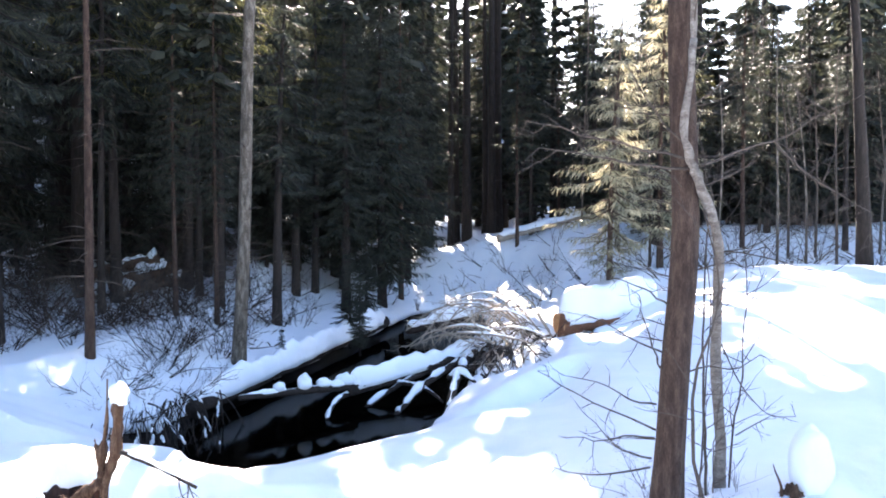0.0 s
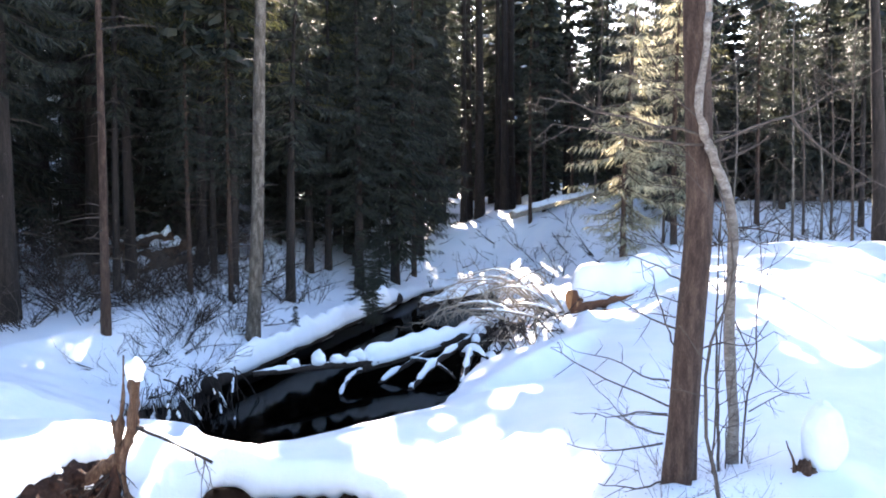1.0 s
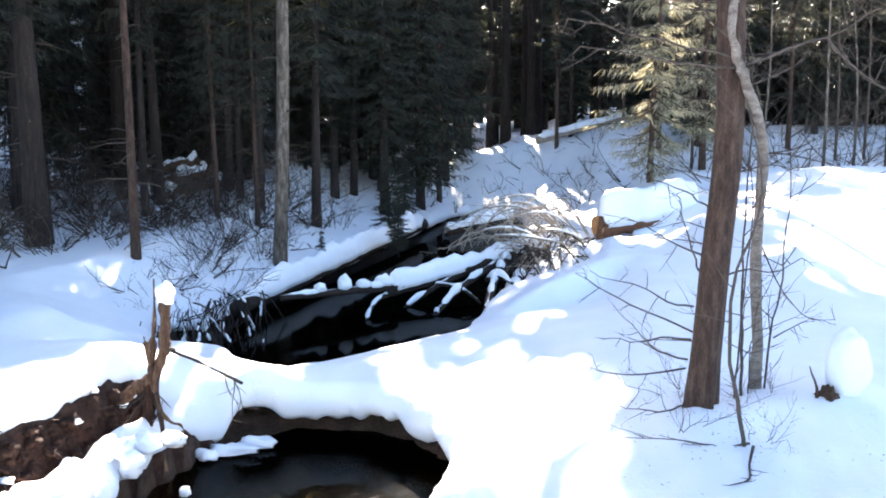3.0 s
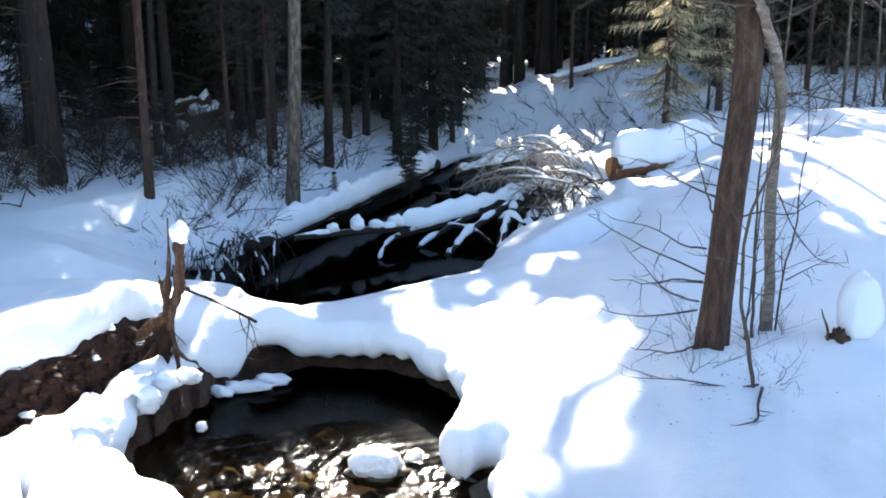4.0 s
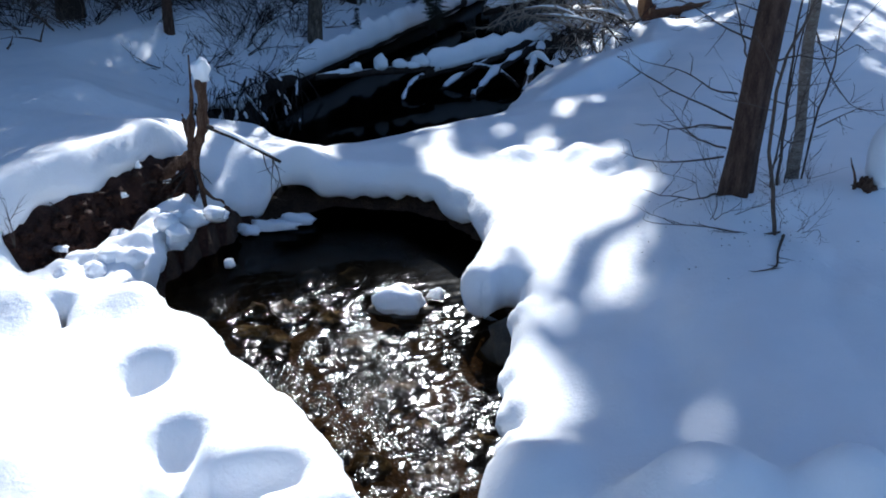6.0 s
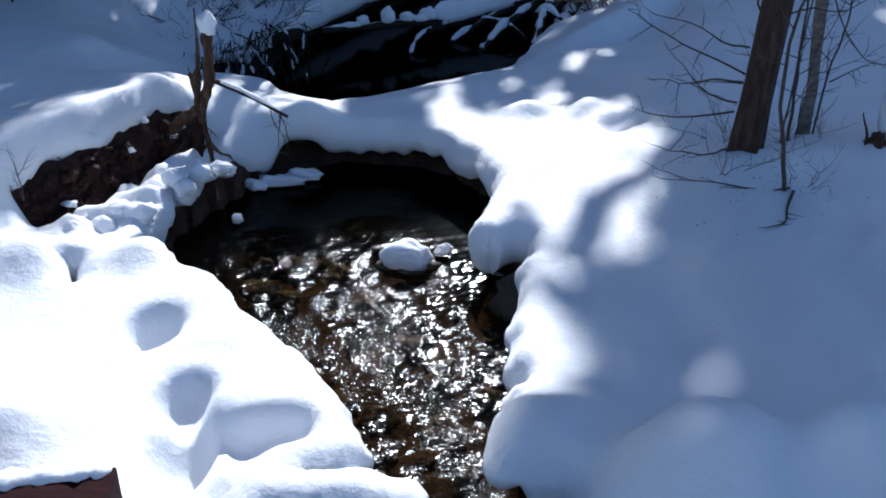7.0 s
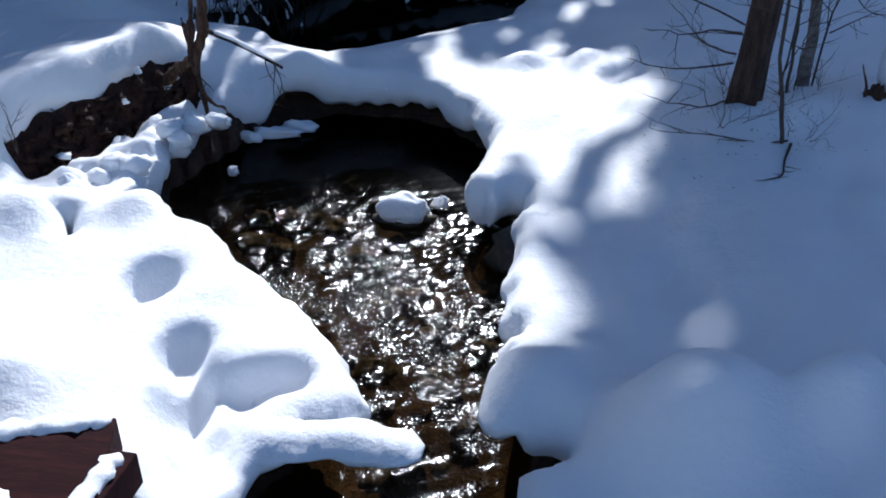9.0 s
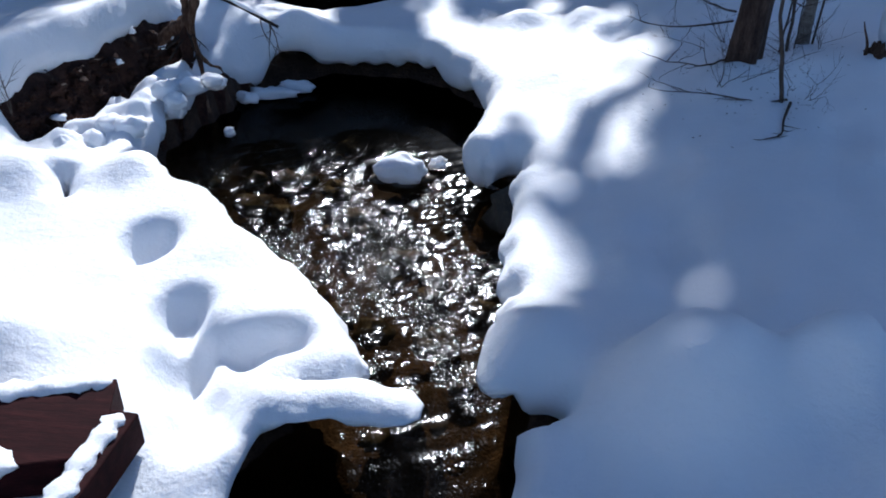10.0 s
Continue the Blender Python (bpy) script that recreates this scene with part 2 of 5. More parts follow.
def step(a, b, x):
    t = np.clip((x - a) / (b - a), 0, 1)
    return t * t * (3 - 2 * t)


def curve_points(ctrl, n):
    """n points of a smooth curve through the given ones."""
    c = [Vector(p) for p in ctrl]
    c = [c[0] * 2 - c[1]] + c + [c[-1] * 2 - c[-2]]
    out = []
    for j in range(n):
        u = j / (n - 1) * (len(c) - 3)
        i = min(int(u), len(c) - 4)
        t = u - i
        p0, p1, p2, p3 = c[i:i + 4]
        out.append(0.5 * (2 * p1 + (p2 - p0) * t + (2 * p0 - 5 * p1 + 4 * p2 - p3) * t * t + (3 * p1 - p0 - 3 * p2 + p3) * t ** 3))
    return out


# ---- the lie of the land ----
# open water as strokes of round strokes: x, y, radius
NEAR_POOL = [(-0.55, 0.6, 0.7), (-0.54, 1.8, 0.66), (-0.52, 2.65, 0.64), (-0.34, 3.3, 0.33), (-0.47, 3.85, 0.47), (-0.62, 4.4, 0.63),
             (-0.88, 5.1, 0.94), (-1.5, 6.1, 1.2), (-1.5, 6.9, 1.3), (-1.55, 7.35, 1.1)]
UPPER_POOL = [(-2.15, 9.95, 0.8), (-1.95, 11.3, 1.7), (-2.1, 13.0, 2.05), (-1.3, 16.0, 2.0), (-0.55, 20.0, 1.9), (-0.1, 24.0, 1.4), (0.1, 26.6, 1.0)]


def stroke_sdf(x, y, stroke):
    best = np.full(np.shape(x), 1e9)
    for (ax, ay, ar), (bx, by, br) in zip(stroke, stroke[1:]):
        dx, dy = bx - ax, by - ay
        t = np.clip(((x - ax) * dx + (y - ay) * dy) / (dx * dx + dy * dy), 0, 1)
        best = np.minimum(best, np.hypot(x - ax - t * dx, y - ay - t * dy) - (ar + (br - ar) * t))
    return best


def waves(x, y, f, s):
    """Smooth irregular relief from crossed sines, about -1 to 1."""
    return (np.sin(f * (0.83 * x + 0.55 * y) + s) + np.sin(f * (-0.47 * x + 1.13 * y) * 1.31 + 2.1 * s) + np.sin(f * (1.21 * x - 0.35 * y) * 1.73 + 0.7 * s + 1.3 * np.sin(f * 0.7 * y + s))) / 3


def ridge_side(x, y):
    """Signed distance to the straight snow ridge before the upper water, positive on its near side."""
    return (x + 2.2) * 0.685 - (y - 9.22) * 0.728 - 1.2 * step(-1.9, -2.6, x)


def open_water(x, y):
    """Distance to the edge of the open water; negative over the water."""
    near = stroke_sdf(x, y, NEAR_POOL) + 0.05 * waves(x, y, 5.0, 1.0) + 0.010 * waves(x, y, 17.0, 2.0)
    shelf = stroke_sdf(x, y, [(-1.4, 3.05, 0.13), (-0.95, 3.02, 0.10), (-0.65, 3.07, 0.085), (-0.35, 3.02, 0.07), (0.03, 2.95, 0.06)]) + 0.025 * waves(x, y, 14.0, 1.0)
    hook = stroke_sdf(x, y, [(0.17, 6.5, 0.34), (-0.06, 6.34, 0.22), (-0.19, 6.12, 0.165)])
    mound = stroke_sdf(x, y, [(0.24, 3.66, 0.30), (0.2, 3.4, 0.29)])
    near = np.maximum(near, -np.minimum(np.minimum(shelf, hook), mound))
    near = np.minimum(near, stroke_sdf(x, y, [(-0.25, 5.5, 0.22), (-0.08, 5.7, 0.19), (0.0, 5.93, 0.12)]))
    near = np.minimum(near, stroke_sdf(x, y, [(-0.2, 4.2, 0.16), (-0.02, 4.07, 0.10)]))
    near = np.minimum(near, stroke_sdf(x, y, [(-0.2, 3.0, 0.2), (0.24, 3.12, 0.13)]))
    upper = stroke_sdf(x, y, UPPER_POOL) + 0.10 * waves(x, y, 2.2, 3.0) + 0.03 * waves(x, y, 9.0, 4.0)
    upper = np.maximum(upper, ridge_side(x, y) + 0.1)
    hollow = stroke_sdf(x, y, [(-2.6, 11.0, 0.9), (-3.6, 11.6, 0.85), (-4.25, 12.1, 0.55)]) + 0.06 * waves(x, y, 6.0, 3.5)
    return np.minimum(near, np.minimum(upper, hollow))


def cut_bank(x, y):
    """Signed distance to the foot line of the high left bank, positive up the bank, and how far along it (0 to 1)."""
    ax, ay, bx, by = -3.78, 5.7, -3.2, 7.85
    dx, dy = bx - ax, by - ay
    n = math.hypot(dx, dy)
    s = (-(dy) * (x - ax) + dx * (y - ay)) / n
    return s, ((x - ax) * dx + (y - ay) * dy) / n / n


BUMPS = [  # x, y, height, half width, half length
    (-2.17, 4.30, -0.22, 0.15, 0.21), (-1.74, 3.66, -0.20, 0.13, 0.2), (-1.62, 3.25, -0.20, 0.13, 0.3), (-1.2, 3.44, -0.16, 0.22, 0.13), (-1.42, 3.25, -0.14, 0.24, 0.28), (-1.36, 2.86, -0.16, 0.16, 0.24),
    (-2.55, 3.25, 0.22, 0.3, 0.3), (1.3, 15.3, -0.28, 0.7, 0.6),
    (-2.62, 5.2, 0.12, 0.22, 0.24), (-3.3, 5.0, 0.18, 0.32, 0.34), (0.05, 8.75, 0.16, 0.28, 0.22), (0.62, 8.6, 0.14, 0.16, 0.3), (0.3, 7.3, 0.10, 0.4, 0.5),
    (0.98, 8.1, -0.10, 0.22, 0.2), (0.22, 3.5, 0.16, 0.28, 0.26), (0.80, 3.0, 0.44, 0.34, 0.34), (1.40, 2.98, 0.36, 0.22, 0.22), (1.1, 2.9, 0.12, 0.3, 0.3), (1.9, 2.6, 0.3, 0.4, 0.3), (1.62, 2.62, -0.2, 0.1, 0.06), (0.66, 4.15, 0.05, 0.12, 0.4), (0.95, 4.3, -0.06, 0.2, 0.5), (-2.2, 8.4, 0.22, 0.3, 0.26), (-2.62, 8.0, -0.16, 0.16, 0.3), (-2.66, 9.75, 0.24, 0.32, 0.26),
    (0.45, 4.6, 0.05, 0.3, 0.5), (2.9, 6.9, 0.1, 0.5, 0.5), (1.75, 6.6, 0.10, 0.6, 0.5), (0.6, 11.2, 0.12, 0.8, 0.4), (-1.45, 2.15, -0.10, 0.5, 0.4), (3.0, 16.85, -0.4, 1.0, 0.5), (4.0, 20.5, 0.3, 1.6, 1.2),
]


def snow_top(x, y):
    d = open_water(x, y)
    s, along = cut_bank(x, y)
    z = 0.58 + 0.32 * step(0.2, 1.8, x) + 0.10 * step(5.0, 9.0, y) * step(0.3, 2.0, x)
    wide = 0.10 + 0.6 * step(0.1, -0.3, along) + 0.6 * step(0.95, 1.3, along)
    z = z + 0.42 * step(-wide, wide, s) * step(-1.6, -2.8, x) * (1 - step(8.3, 9.4, y) * step(-5.4, -4.2, x))
    foot = step(0.05, -0.15, s) * step(-0.95, -0.6, s) * step(-0.15, 0.1, along) * step(1.1, 0.9, along)
    z = z + foot * (-0.10 + 0.10 * np.abs(waves(x, y, 7.5, 3.3)) + 0.05 * waves(x, y, 17.0, 1.1))
    z = z + 0.6 * step(9.0, 19.0, y) * step(3.0, 7.0, x) + 0.35 * step(9.0, 16.0, y) * step(2.6, 4.6, x) - 0.5 * step(20.0, 26.0, y) * step(4.0, 8.0, x)
    z = z + 0.75 * step(12.0, 26.0, y) * step(-2.0, -6.0, x)
    z = z + 1.3 * step(23.0, 31.0, y) + 0.8 * step(36.0, 80.0, y)
    z = z + 13.0 * step(20.0, 54.0, y - 0.35 * x - 6.0) * step(-5.0, -24.0, x) + 5.0 * step(-10.0, -40.0, x)
    # the banks of the upper water slope down to it
    slope = 0.30 + 0.42 * np.maximum(d, 0)
    low = np.where(y > 10.0, np.minimum(z, slope + (z - 0.3) * step(1.5, 4.5, d)), z)
    s = ridge_side(x, y)
    on = step(-0.35, 0.0, s) * step(-2.4, -1.8, x) * step(2.6, 1.4, x) * step(8.6, 9.6, y)
    z = low * (1 - on) + np.minimum(z, 0.46 + 0.22 * np.maximum(s, 0)) * on
    for bx, by, h, wx, wy in BUMPS:
        r = ((x - bx) / wx) ** 2 + ((y - by) / wy) ** 2
        z = z + h * np.exp(-(r ** 1.4 if h > 0.28 else r if h > 0 else r ** 1.8))
    crust = step(0.1, 0.5, x) * step(9.5, 8.0, y)
    z = z + crust * (0.014 * waves(x, 0.6 * y, 9.0, 2.2) + 0.007 * waves(x, 0.5 * y, 23.0, 1.2))
    return z + 0.035 * waves(x, y, 1.9, 5.0) + 0.012 * waves(x, y, 6.1, 6.0) + 0.09 * waves(x, y, 0.6, 8.0) * step(8, 16, y)


def spaced(lo, hi, a, b, fine, grow):
    """Grid lines from lo to hi: fine steps between a and b, growing outwards."""
    inner = list(np.arange(a, b + fine / 2, fine))
    h, p, right = fine, inner[-1], []
    while p < hi:
        h *= grow
        p += h
        right.append(p)
    h, p, left = fine, a, []
    while p > lo:
        h *= grow
        p -= h
        left.append(p)
    return np.array(left[::-1] + inner + right)


def bare_soil(x, y):
    """Distance to the strip of bare earth in the high left bank, negative on it."""
    s, along = cut_bank(x, y)
    wob = 0.05 * waves(x, y, 7.0, 2.5)
    return np.maximum(np.maximum(-(s + 0.16 + wob), s - 0.12 + wob), np.maximum(-(along - 0.0) * 2.3, (along - 1.02) * 2.3))


def snow_edge(x, y):
    """Distance to the edge of the snow cover; it draws back from the water along the left bank."""
    back = 0.20 * step(5.3, 5.9, y) * step(8.6, 8.0, y) * step(-1.9, -2.3, x)
    gap = stroke_sdf(x, y, [(-2.95, 4.84, 0.04), (-3.07, 5.08, 0.065)])
    return np.minimum(np.minimum(open_water(x, y) - back, bare_soil(x, y)), gap)


def cornice(x, y):
    """How far the snow stands swollen above the bare earth of the cut bank."""
    s, along = cut_bank(x, y)
    return 0.17 * step(0.0, 0.2, s) * step(1.5, 0.4, s) * step(-0.25, 0.1, along) * step(1.1, 0.9, along)


def tongue(x, y):
    """1 on the thin tongue of snow that juts over the narrows of the creek."""
    return step(3.45, 3.15, y) * step(0.14, 0.04, x) * step(-1.35, -1.1, x)


def lip_drop(x, y):
    return 0.10 - 0.06 * tongue(x, y)


def build_snow():
    xs, ys = spaced(-90, 90, -4.8, 4.2, 0.045, 1.06), spaced(-40, 190, 2.2, 10.0, 0.045, 1.035)
    X, Y = np.meshgrid(xs, ys)
    D = snow_edge(X, Y)
    Z = snow_top(X, Y) + cornice(X, Y)
    lip = 0.16
    Z = Z - lip_drop(X, Y) * (1 - np.sqrt(np.clip(1 - (1 - np.clip(D / lip, 0, 1)) ** 2, 0, 1)))
    ny, nx = X.shape
    verts = [(float(a), float(b), float(c)) for a, b, c in zip(X.ravel(), Y.ravel(), Z.ravel())]
    dl = D.ravel()
    faces, rim, cut = [], [], {}

    def crossing(i, j):
        key = (min(i, j), max(i, j))
        if key not in cut:
            t = dl[i] / (dl[i] - dl[j])
            a, b = verts[i], verts[j]
            px, py = a[0] + (b[0] - a[0]) * t, a[1] + (b[1] - a[1]) * t
            cut[key] = len(verts)
            verts.append((px, py, float(snow_top(np.array(px), np.array(py)) + cornice(np.array(px), np.array(py)) - lip_drop(np.array(px), np.array(py)))))
        return cut[key]

    inside = D >= 0
    full = inside[:-1, :-1] & inside[1:, :-1] & inside[:-1, 1:] & inside[1:, 1:]
    some = (inside[:-1, :-1] | inside[1:, :-1] | inside[:-1, 1:] | inside[1:, 1:]) & ~full
    for j, i in zip(*np.nonzero(full)):
        a = j * nx + i
        faces.append((a, a + 1, a + nx + 1, a + nx))
    for j, i in zip(*np.nonzero(some)):
        a = int(j * nx + i)
        ring = [a, a + 1, a + nx + 1, a + nx]
        poly, ends = [], []
        for k in range(4):
            p, q = ring[k], ring[(k + 1) % 4]
            if dl[p] >= 0:
                poly.append(p)
            if (dl[p] >= 0) != (dl[q] >= 0):
                c = crossing(p, q)
                poly.append(c)
                ends.append((c, dl[p] >= 0))
        if len(poly) >= 3:
            faces.append(tuple(poly))
        if len(ends) == 2:
            a_, b_ = (ends[0][0], ends[1][0]) if ends[0][1] else (ends[1][0], ends[0][0])
            rim.append((a_, b_))
    # the rounded, overhanging edge of the snow
    around = sorted({v for e in rim for v in e})
    px = np.array([verts[v][0] for v in around])
    py = np.array([verts[v][1] for v in around])
    pz = np.array([verts[v][2] for v in around])

    gx, gy = snow_edge(px + 0.02, py) - snow_edge(px - 0.02, py), snow_edge(px, py + 0.02) - snow_edge(px, py - 0.02)
    n = np.hypot(gx, gy) + 1e-9
    gx, gy = gx / n, gy / n
    thick = np.clip(0.26 + 0.10 * waves(px, py, 4.0, 1.5) + 0.05 * waves(px, py, 13.0, 2.5) * step(-0.4, -0.8, px), 0.1, 0.4)
    thick = thick + 0.10 * cornice(px, py) / 0.17
    thin = tongue(px, py)
    thick = thick * (1 - thin) + thin * np.clip(0.075 + 0.06 * step(-0.85, -1.05, px) + 0.04 * np.sin(px * 11.0 + 2.4) + 0.02 * waves(px, py, 19.0, 2.5), 0.03, 0.2)
    thick = np.minimum(thick, np.maximum(pz - 0.02, 0.06))
    last = {v: v for v in around}
    for out, down in ((0.035, 0.18), (0.04, 0.45), (0.01, 0.8), (-0.05, 1.0), (-0.10, 0.98)):
        ring = {}
        for k, v in enumerate(around):
            ring[v] = len(verts)
            verts.append((float(px[k] - gx[k] * out), float(py[k] - gy[k] * out), float(pz[k] - thick[k] * down)))
        for a, b in rim:
            faces.append((last[b], last[a], ring[a], ring[b]))
        last = ring
    me = bpy.data.meshes.new("snow_cover")
    me.from_pydata(verts, [], faces)
    me.materials.append(SNOW)
    me.polygons.foreach_set("use_smooth", [True] * len(me.polygons))
    return tagged(new("snow_cover", me), "deep white snow cover over the creek banks", "snow", kind="structure")


def build_ground():
    xs, ys = spaced(-90, 90, -5.0, 4.2, 0.09, 1.12), spaced(-40, 190, 2.0, 13.0, 0.09, 1.07)
    X, Y = np.meshgrid(xs, ys)
    d, s = open_water(X, Y), bare_soil(X, Y)
    top = snow_top(X, Y) - 0.42
    rough = 0.05 * waves(X, Y, 11, 1) + 0.03 * waves(X, Y, 27, 2)
    bank = np.minimum(top, -0.12 + 1.1 * (d - 0.12)) + rough
    bed = -0.32 - 0.5 * step(8.5, 10.5, Y) - 0.5 * step(3.15, 2.7, Y) + 0.10 * waves(X, Y, 3, 7) + rough
    Z = np.where(d > 0.12, np.maximum(bank, bed), bed)
    Z = np.where(s < 0.35, np.maximum(Z, snow_top(X, Y) - 0.12 - 0.3 * np.clip(s + 0.1, 0, 1) + rough * 1.3), Z)
    ny, nx = X.shape
    idx = np.arange(ny * nx).reshape(ny, nx)
    F = np.stack([idx[:-1, :-1], idx[:-1, 1:], idx[1:, 1:], idx[1:, :-1]], -1).reshape(-1, 4)
    me = bpy.data.meshes.new("ground")
    me.from_pydata(np.stack([X, Y, Z], -1).reshape(-1, 3).tolist(), [], F.tolist())
    me.materials.append(SOIL)
    me.materials.append(ROOT_SOIL)
    me.polygons.foreach_set("use_smooth", [True] * len(me.polygons))
    red = (s[:-1, :-1] < 0.3).ravel() & (d[:-1, :-1].ravel() > -0.1)
    me.polygons.foreach_set("material_index", red.astype(int))
    return tagged(new("ground", me), "dark brown earth of the creek banks and bed", "ground", kind="structure")


def build_water():
    xs, ys = spaced(-6, 4, -2.9, 0.5, 0.03, 1.15), spaced(-3, 40, 2.4, 8.6, 0.03, 1.08)
    X, Y = np.meshgrid(xs, ys)
    fast = step(7.2, 5.9, Y) * (0.2 + 0.8 * step(2.9, 3.7, Y)) + 0.04
    Z = fast * (0.011 * waves(X, Y, 14, 1) + 0.007 * waves(X, Y, 31, 2) + 0.003 * waves(X, Y, 62, 3))
    ny, nx = X.shape
    idx = np.arange(ny * nx).reshape(ny, nx)
    F = np.stack([idx[:-1, :-1], idx[:-1, 1:], idx[1:, 1:], idx[1:, :-1]], -1).reshape(-1, 4)
    me = bpy.data.meshes.new("creek_water")
    me.from_pydata(np.stack([X, Y, Z], -1).reshape(-1, 3).tolist(), [], F.tolist())
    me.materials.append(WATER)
    me.polygons.foreach_set("use_smooth", [True] * len(me.polygons))
    return tagged(new("creek_water", me), "dark clear creek water, rippled and glittering in the sun", "water", kind="structure")


def land(x, y):
    return float(snow_top(np.array(float(x)), np.array(float(y))))


build_snow()
build_ground()
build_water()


# ---- trees ----
def trunk_points(h, lean=(0, 0), bend=0.0, n=9, seed=0):
    rnd = random.Random(seed)
    px, py = rnd.uniform(0, 6), rnd.uniform(0, 6)
    return [Vector((lean[0] * t * h + bend * math.sin(3 * t + px) * t, lean[1] * t * h + bend * math.sin(2.5 * t + py) * t, t * h)) for t in [i / (n - 1) for i in range(n)]]


def at_height(pts, z):
    for a, b in zip(pts, pts[1:]):
        if b.z >= z:
            return a.lerp(b, (z - a.z) / max(b.z - a.z, 1e-6))
    return pts[-1].copy()


def spruce(name, label, h, radius, bare, spread, seed, bark, needles, dense=1.0, dead=14, at=(0, 0, 0), lean=(0, 0), group="forest trees", coarse=1.0, top=0.04, fine_to=9.5):
    """A conifer: tapered trunk, dead lower twigs and tiers of drooping boughs with needle sprays."""
    rnd = random.Random(seed)
    tree = thing(name, label, "tree", at, group)
    pts = trunk_points(h, lean, 0.12, 12, seed)
    pts[0].z = -0.4
    radii = [radius * (1.25 if i == 0 else 1) * (1 - (1 - top) * i / 11) + 0.006 for i in range(12)]
    part("trunk", Geo().tube(pts, radii, 10, 0.05, seed), bark, tree)
    stubs = Geo()
    for _ in range(dead):
        z = rnd.uniform(0.8, max(bare + 1.5, 1.2))
        p, a, ln = at_height(pts, z), rnd.uniform(0, 6.28), rnd.uniform(0.25, 1.1)
        e = p + Vector((math.cos(a) * ln, math.sin(a) * ln, rnd.uniform(-0.35, 0.15) * ln))
        stubs.tube([p, p.lerp(e, 0.5) + Vector((0, 0, 0.04)), e], [0.014, 0.009, 0.003], 4)
    if dead:
        tagged(part("dead_twigwork", stubs, TWIG, tree, "thin dead lower branches"), kind="stuff")
    boughs, leaf = Geo(), Geo()
    z = bare
    while z < h - 0.15:
        f = (z - bare) / (h - bare)
        c = coarse if z < fine_to else max(coarse, 4.5)
        reach = spread * (0.22 + 0.78 * min(1.0, f * 4.0 + 0.3)) * (1 - f) ** 0.75 + 0.12
        count = max(4, int(round(rnd.uniform(5.0, 7.0) * dense)))
        for k in range(count):
            a = 2 * math.pi * (k + rnd.uniform(-0.35, 0.35)) / count + z
            ln = reach * rnd.uniform(0.6, 1.15)
            dr = Vector((math.cos(a), math.sin(a), 0))
            p = at_height(pts, z + rnd.uniform(-0.15, 0.15))
            droop = rnd.uniform(0.22, 0.5) * (1 - 0.9 * f)
            tip = p + dr * ln + Vector((0, 0, -droop * ln + 0.05))
            mid = p + dr * ln * 0.55 + Vector((0, 0, -droop * ln * 0.8))
            boughs.tube([p, mid, tip], [0.006 + 0.010 * ln, 0.004 + 0.006 * ln, 0.003], 3, cap=False)
            side = Vector((-dr.y, dr.x, 0))
            sprays = max(3, int(ln * (17.0 if c < 2 else 11.5) * dense / c))
            for j in range(sprays):
                t = (j + rnd.random()) / sprays * 0.92 + 0.08
                q = p.lerp(mid, t / 0.55) if t < 0.55 else mid.lerp(tip, (t - 0.55) / 0.45)
                for sgn in (-1, 1):
                    w = (0.16 + 0.30 * ln * (1 - t) * 0.5) * rnd.uniform(0.6, 1.35) * c ** 0.6
                    e = q + side * sgn * w * rnd.uniform(0.6, 1.0) + dr * w * rnd.uniform(0.3, 0.9) + Vector((0, 0, -w * rnd.uniform(0.15, 0.8)))
                    leaf.kite(q, e, Vector((rnd.uniform(-1, 1), rnd.uniform(-1, 1), rnd.uniform(-0.8, 0.8))).normalized() * w * (0.058 if c < 2 else 0.085) * c)
                    e2 = q + (e - q) * 0.7 + Vector((rnd.uniform(-0.1, 0.1), rnd.uniform(-0.1, 0.1), -rnd.uniform(0.05, 0.2)))
                    leaf.kite(q, e2, Vector((rnd.uniform(-1, 1), rnd.uniform(-1, 1), rnd.uniform(-0.5, 0.5))).normalized() * w * (0.052 if c < 2 else 0.075) * c)
        z += rnd.uniform(0.28, 0.46) * (1.25 - 0.35 * dense) * c ** 0.5
    if not leaf.v:
        return tree
    if coarse < 1.5:
        tagged(part("branchwork", boughs, bark, tree), kind="stuff")
    tagged(part("foliage", leaf, needles, tree, smooth=False), kind="stuff")
    return tree


def placed(x, y, turn=0.0, size=1.0, sink=0.15):
    return pose(x, y, land(x, y) - sink, 0, 0, turn) @ Matrix.Scale(size, 4)


LABEL_DARK = "tall dark green spruce with drooping boughs in the shaded forest"
LABEL_POLE = "slim bare-stemmed conifer with a high crown, standing in snow"

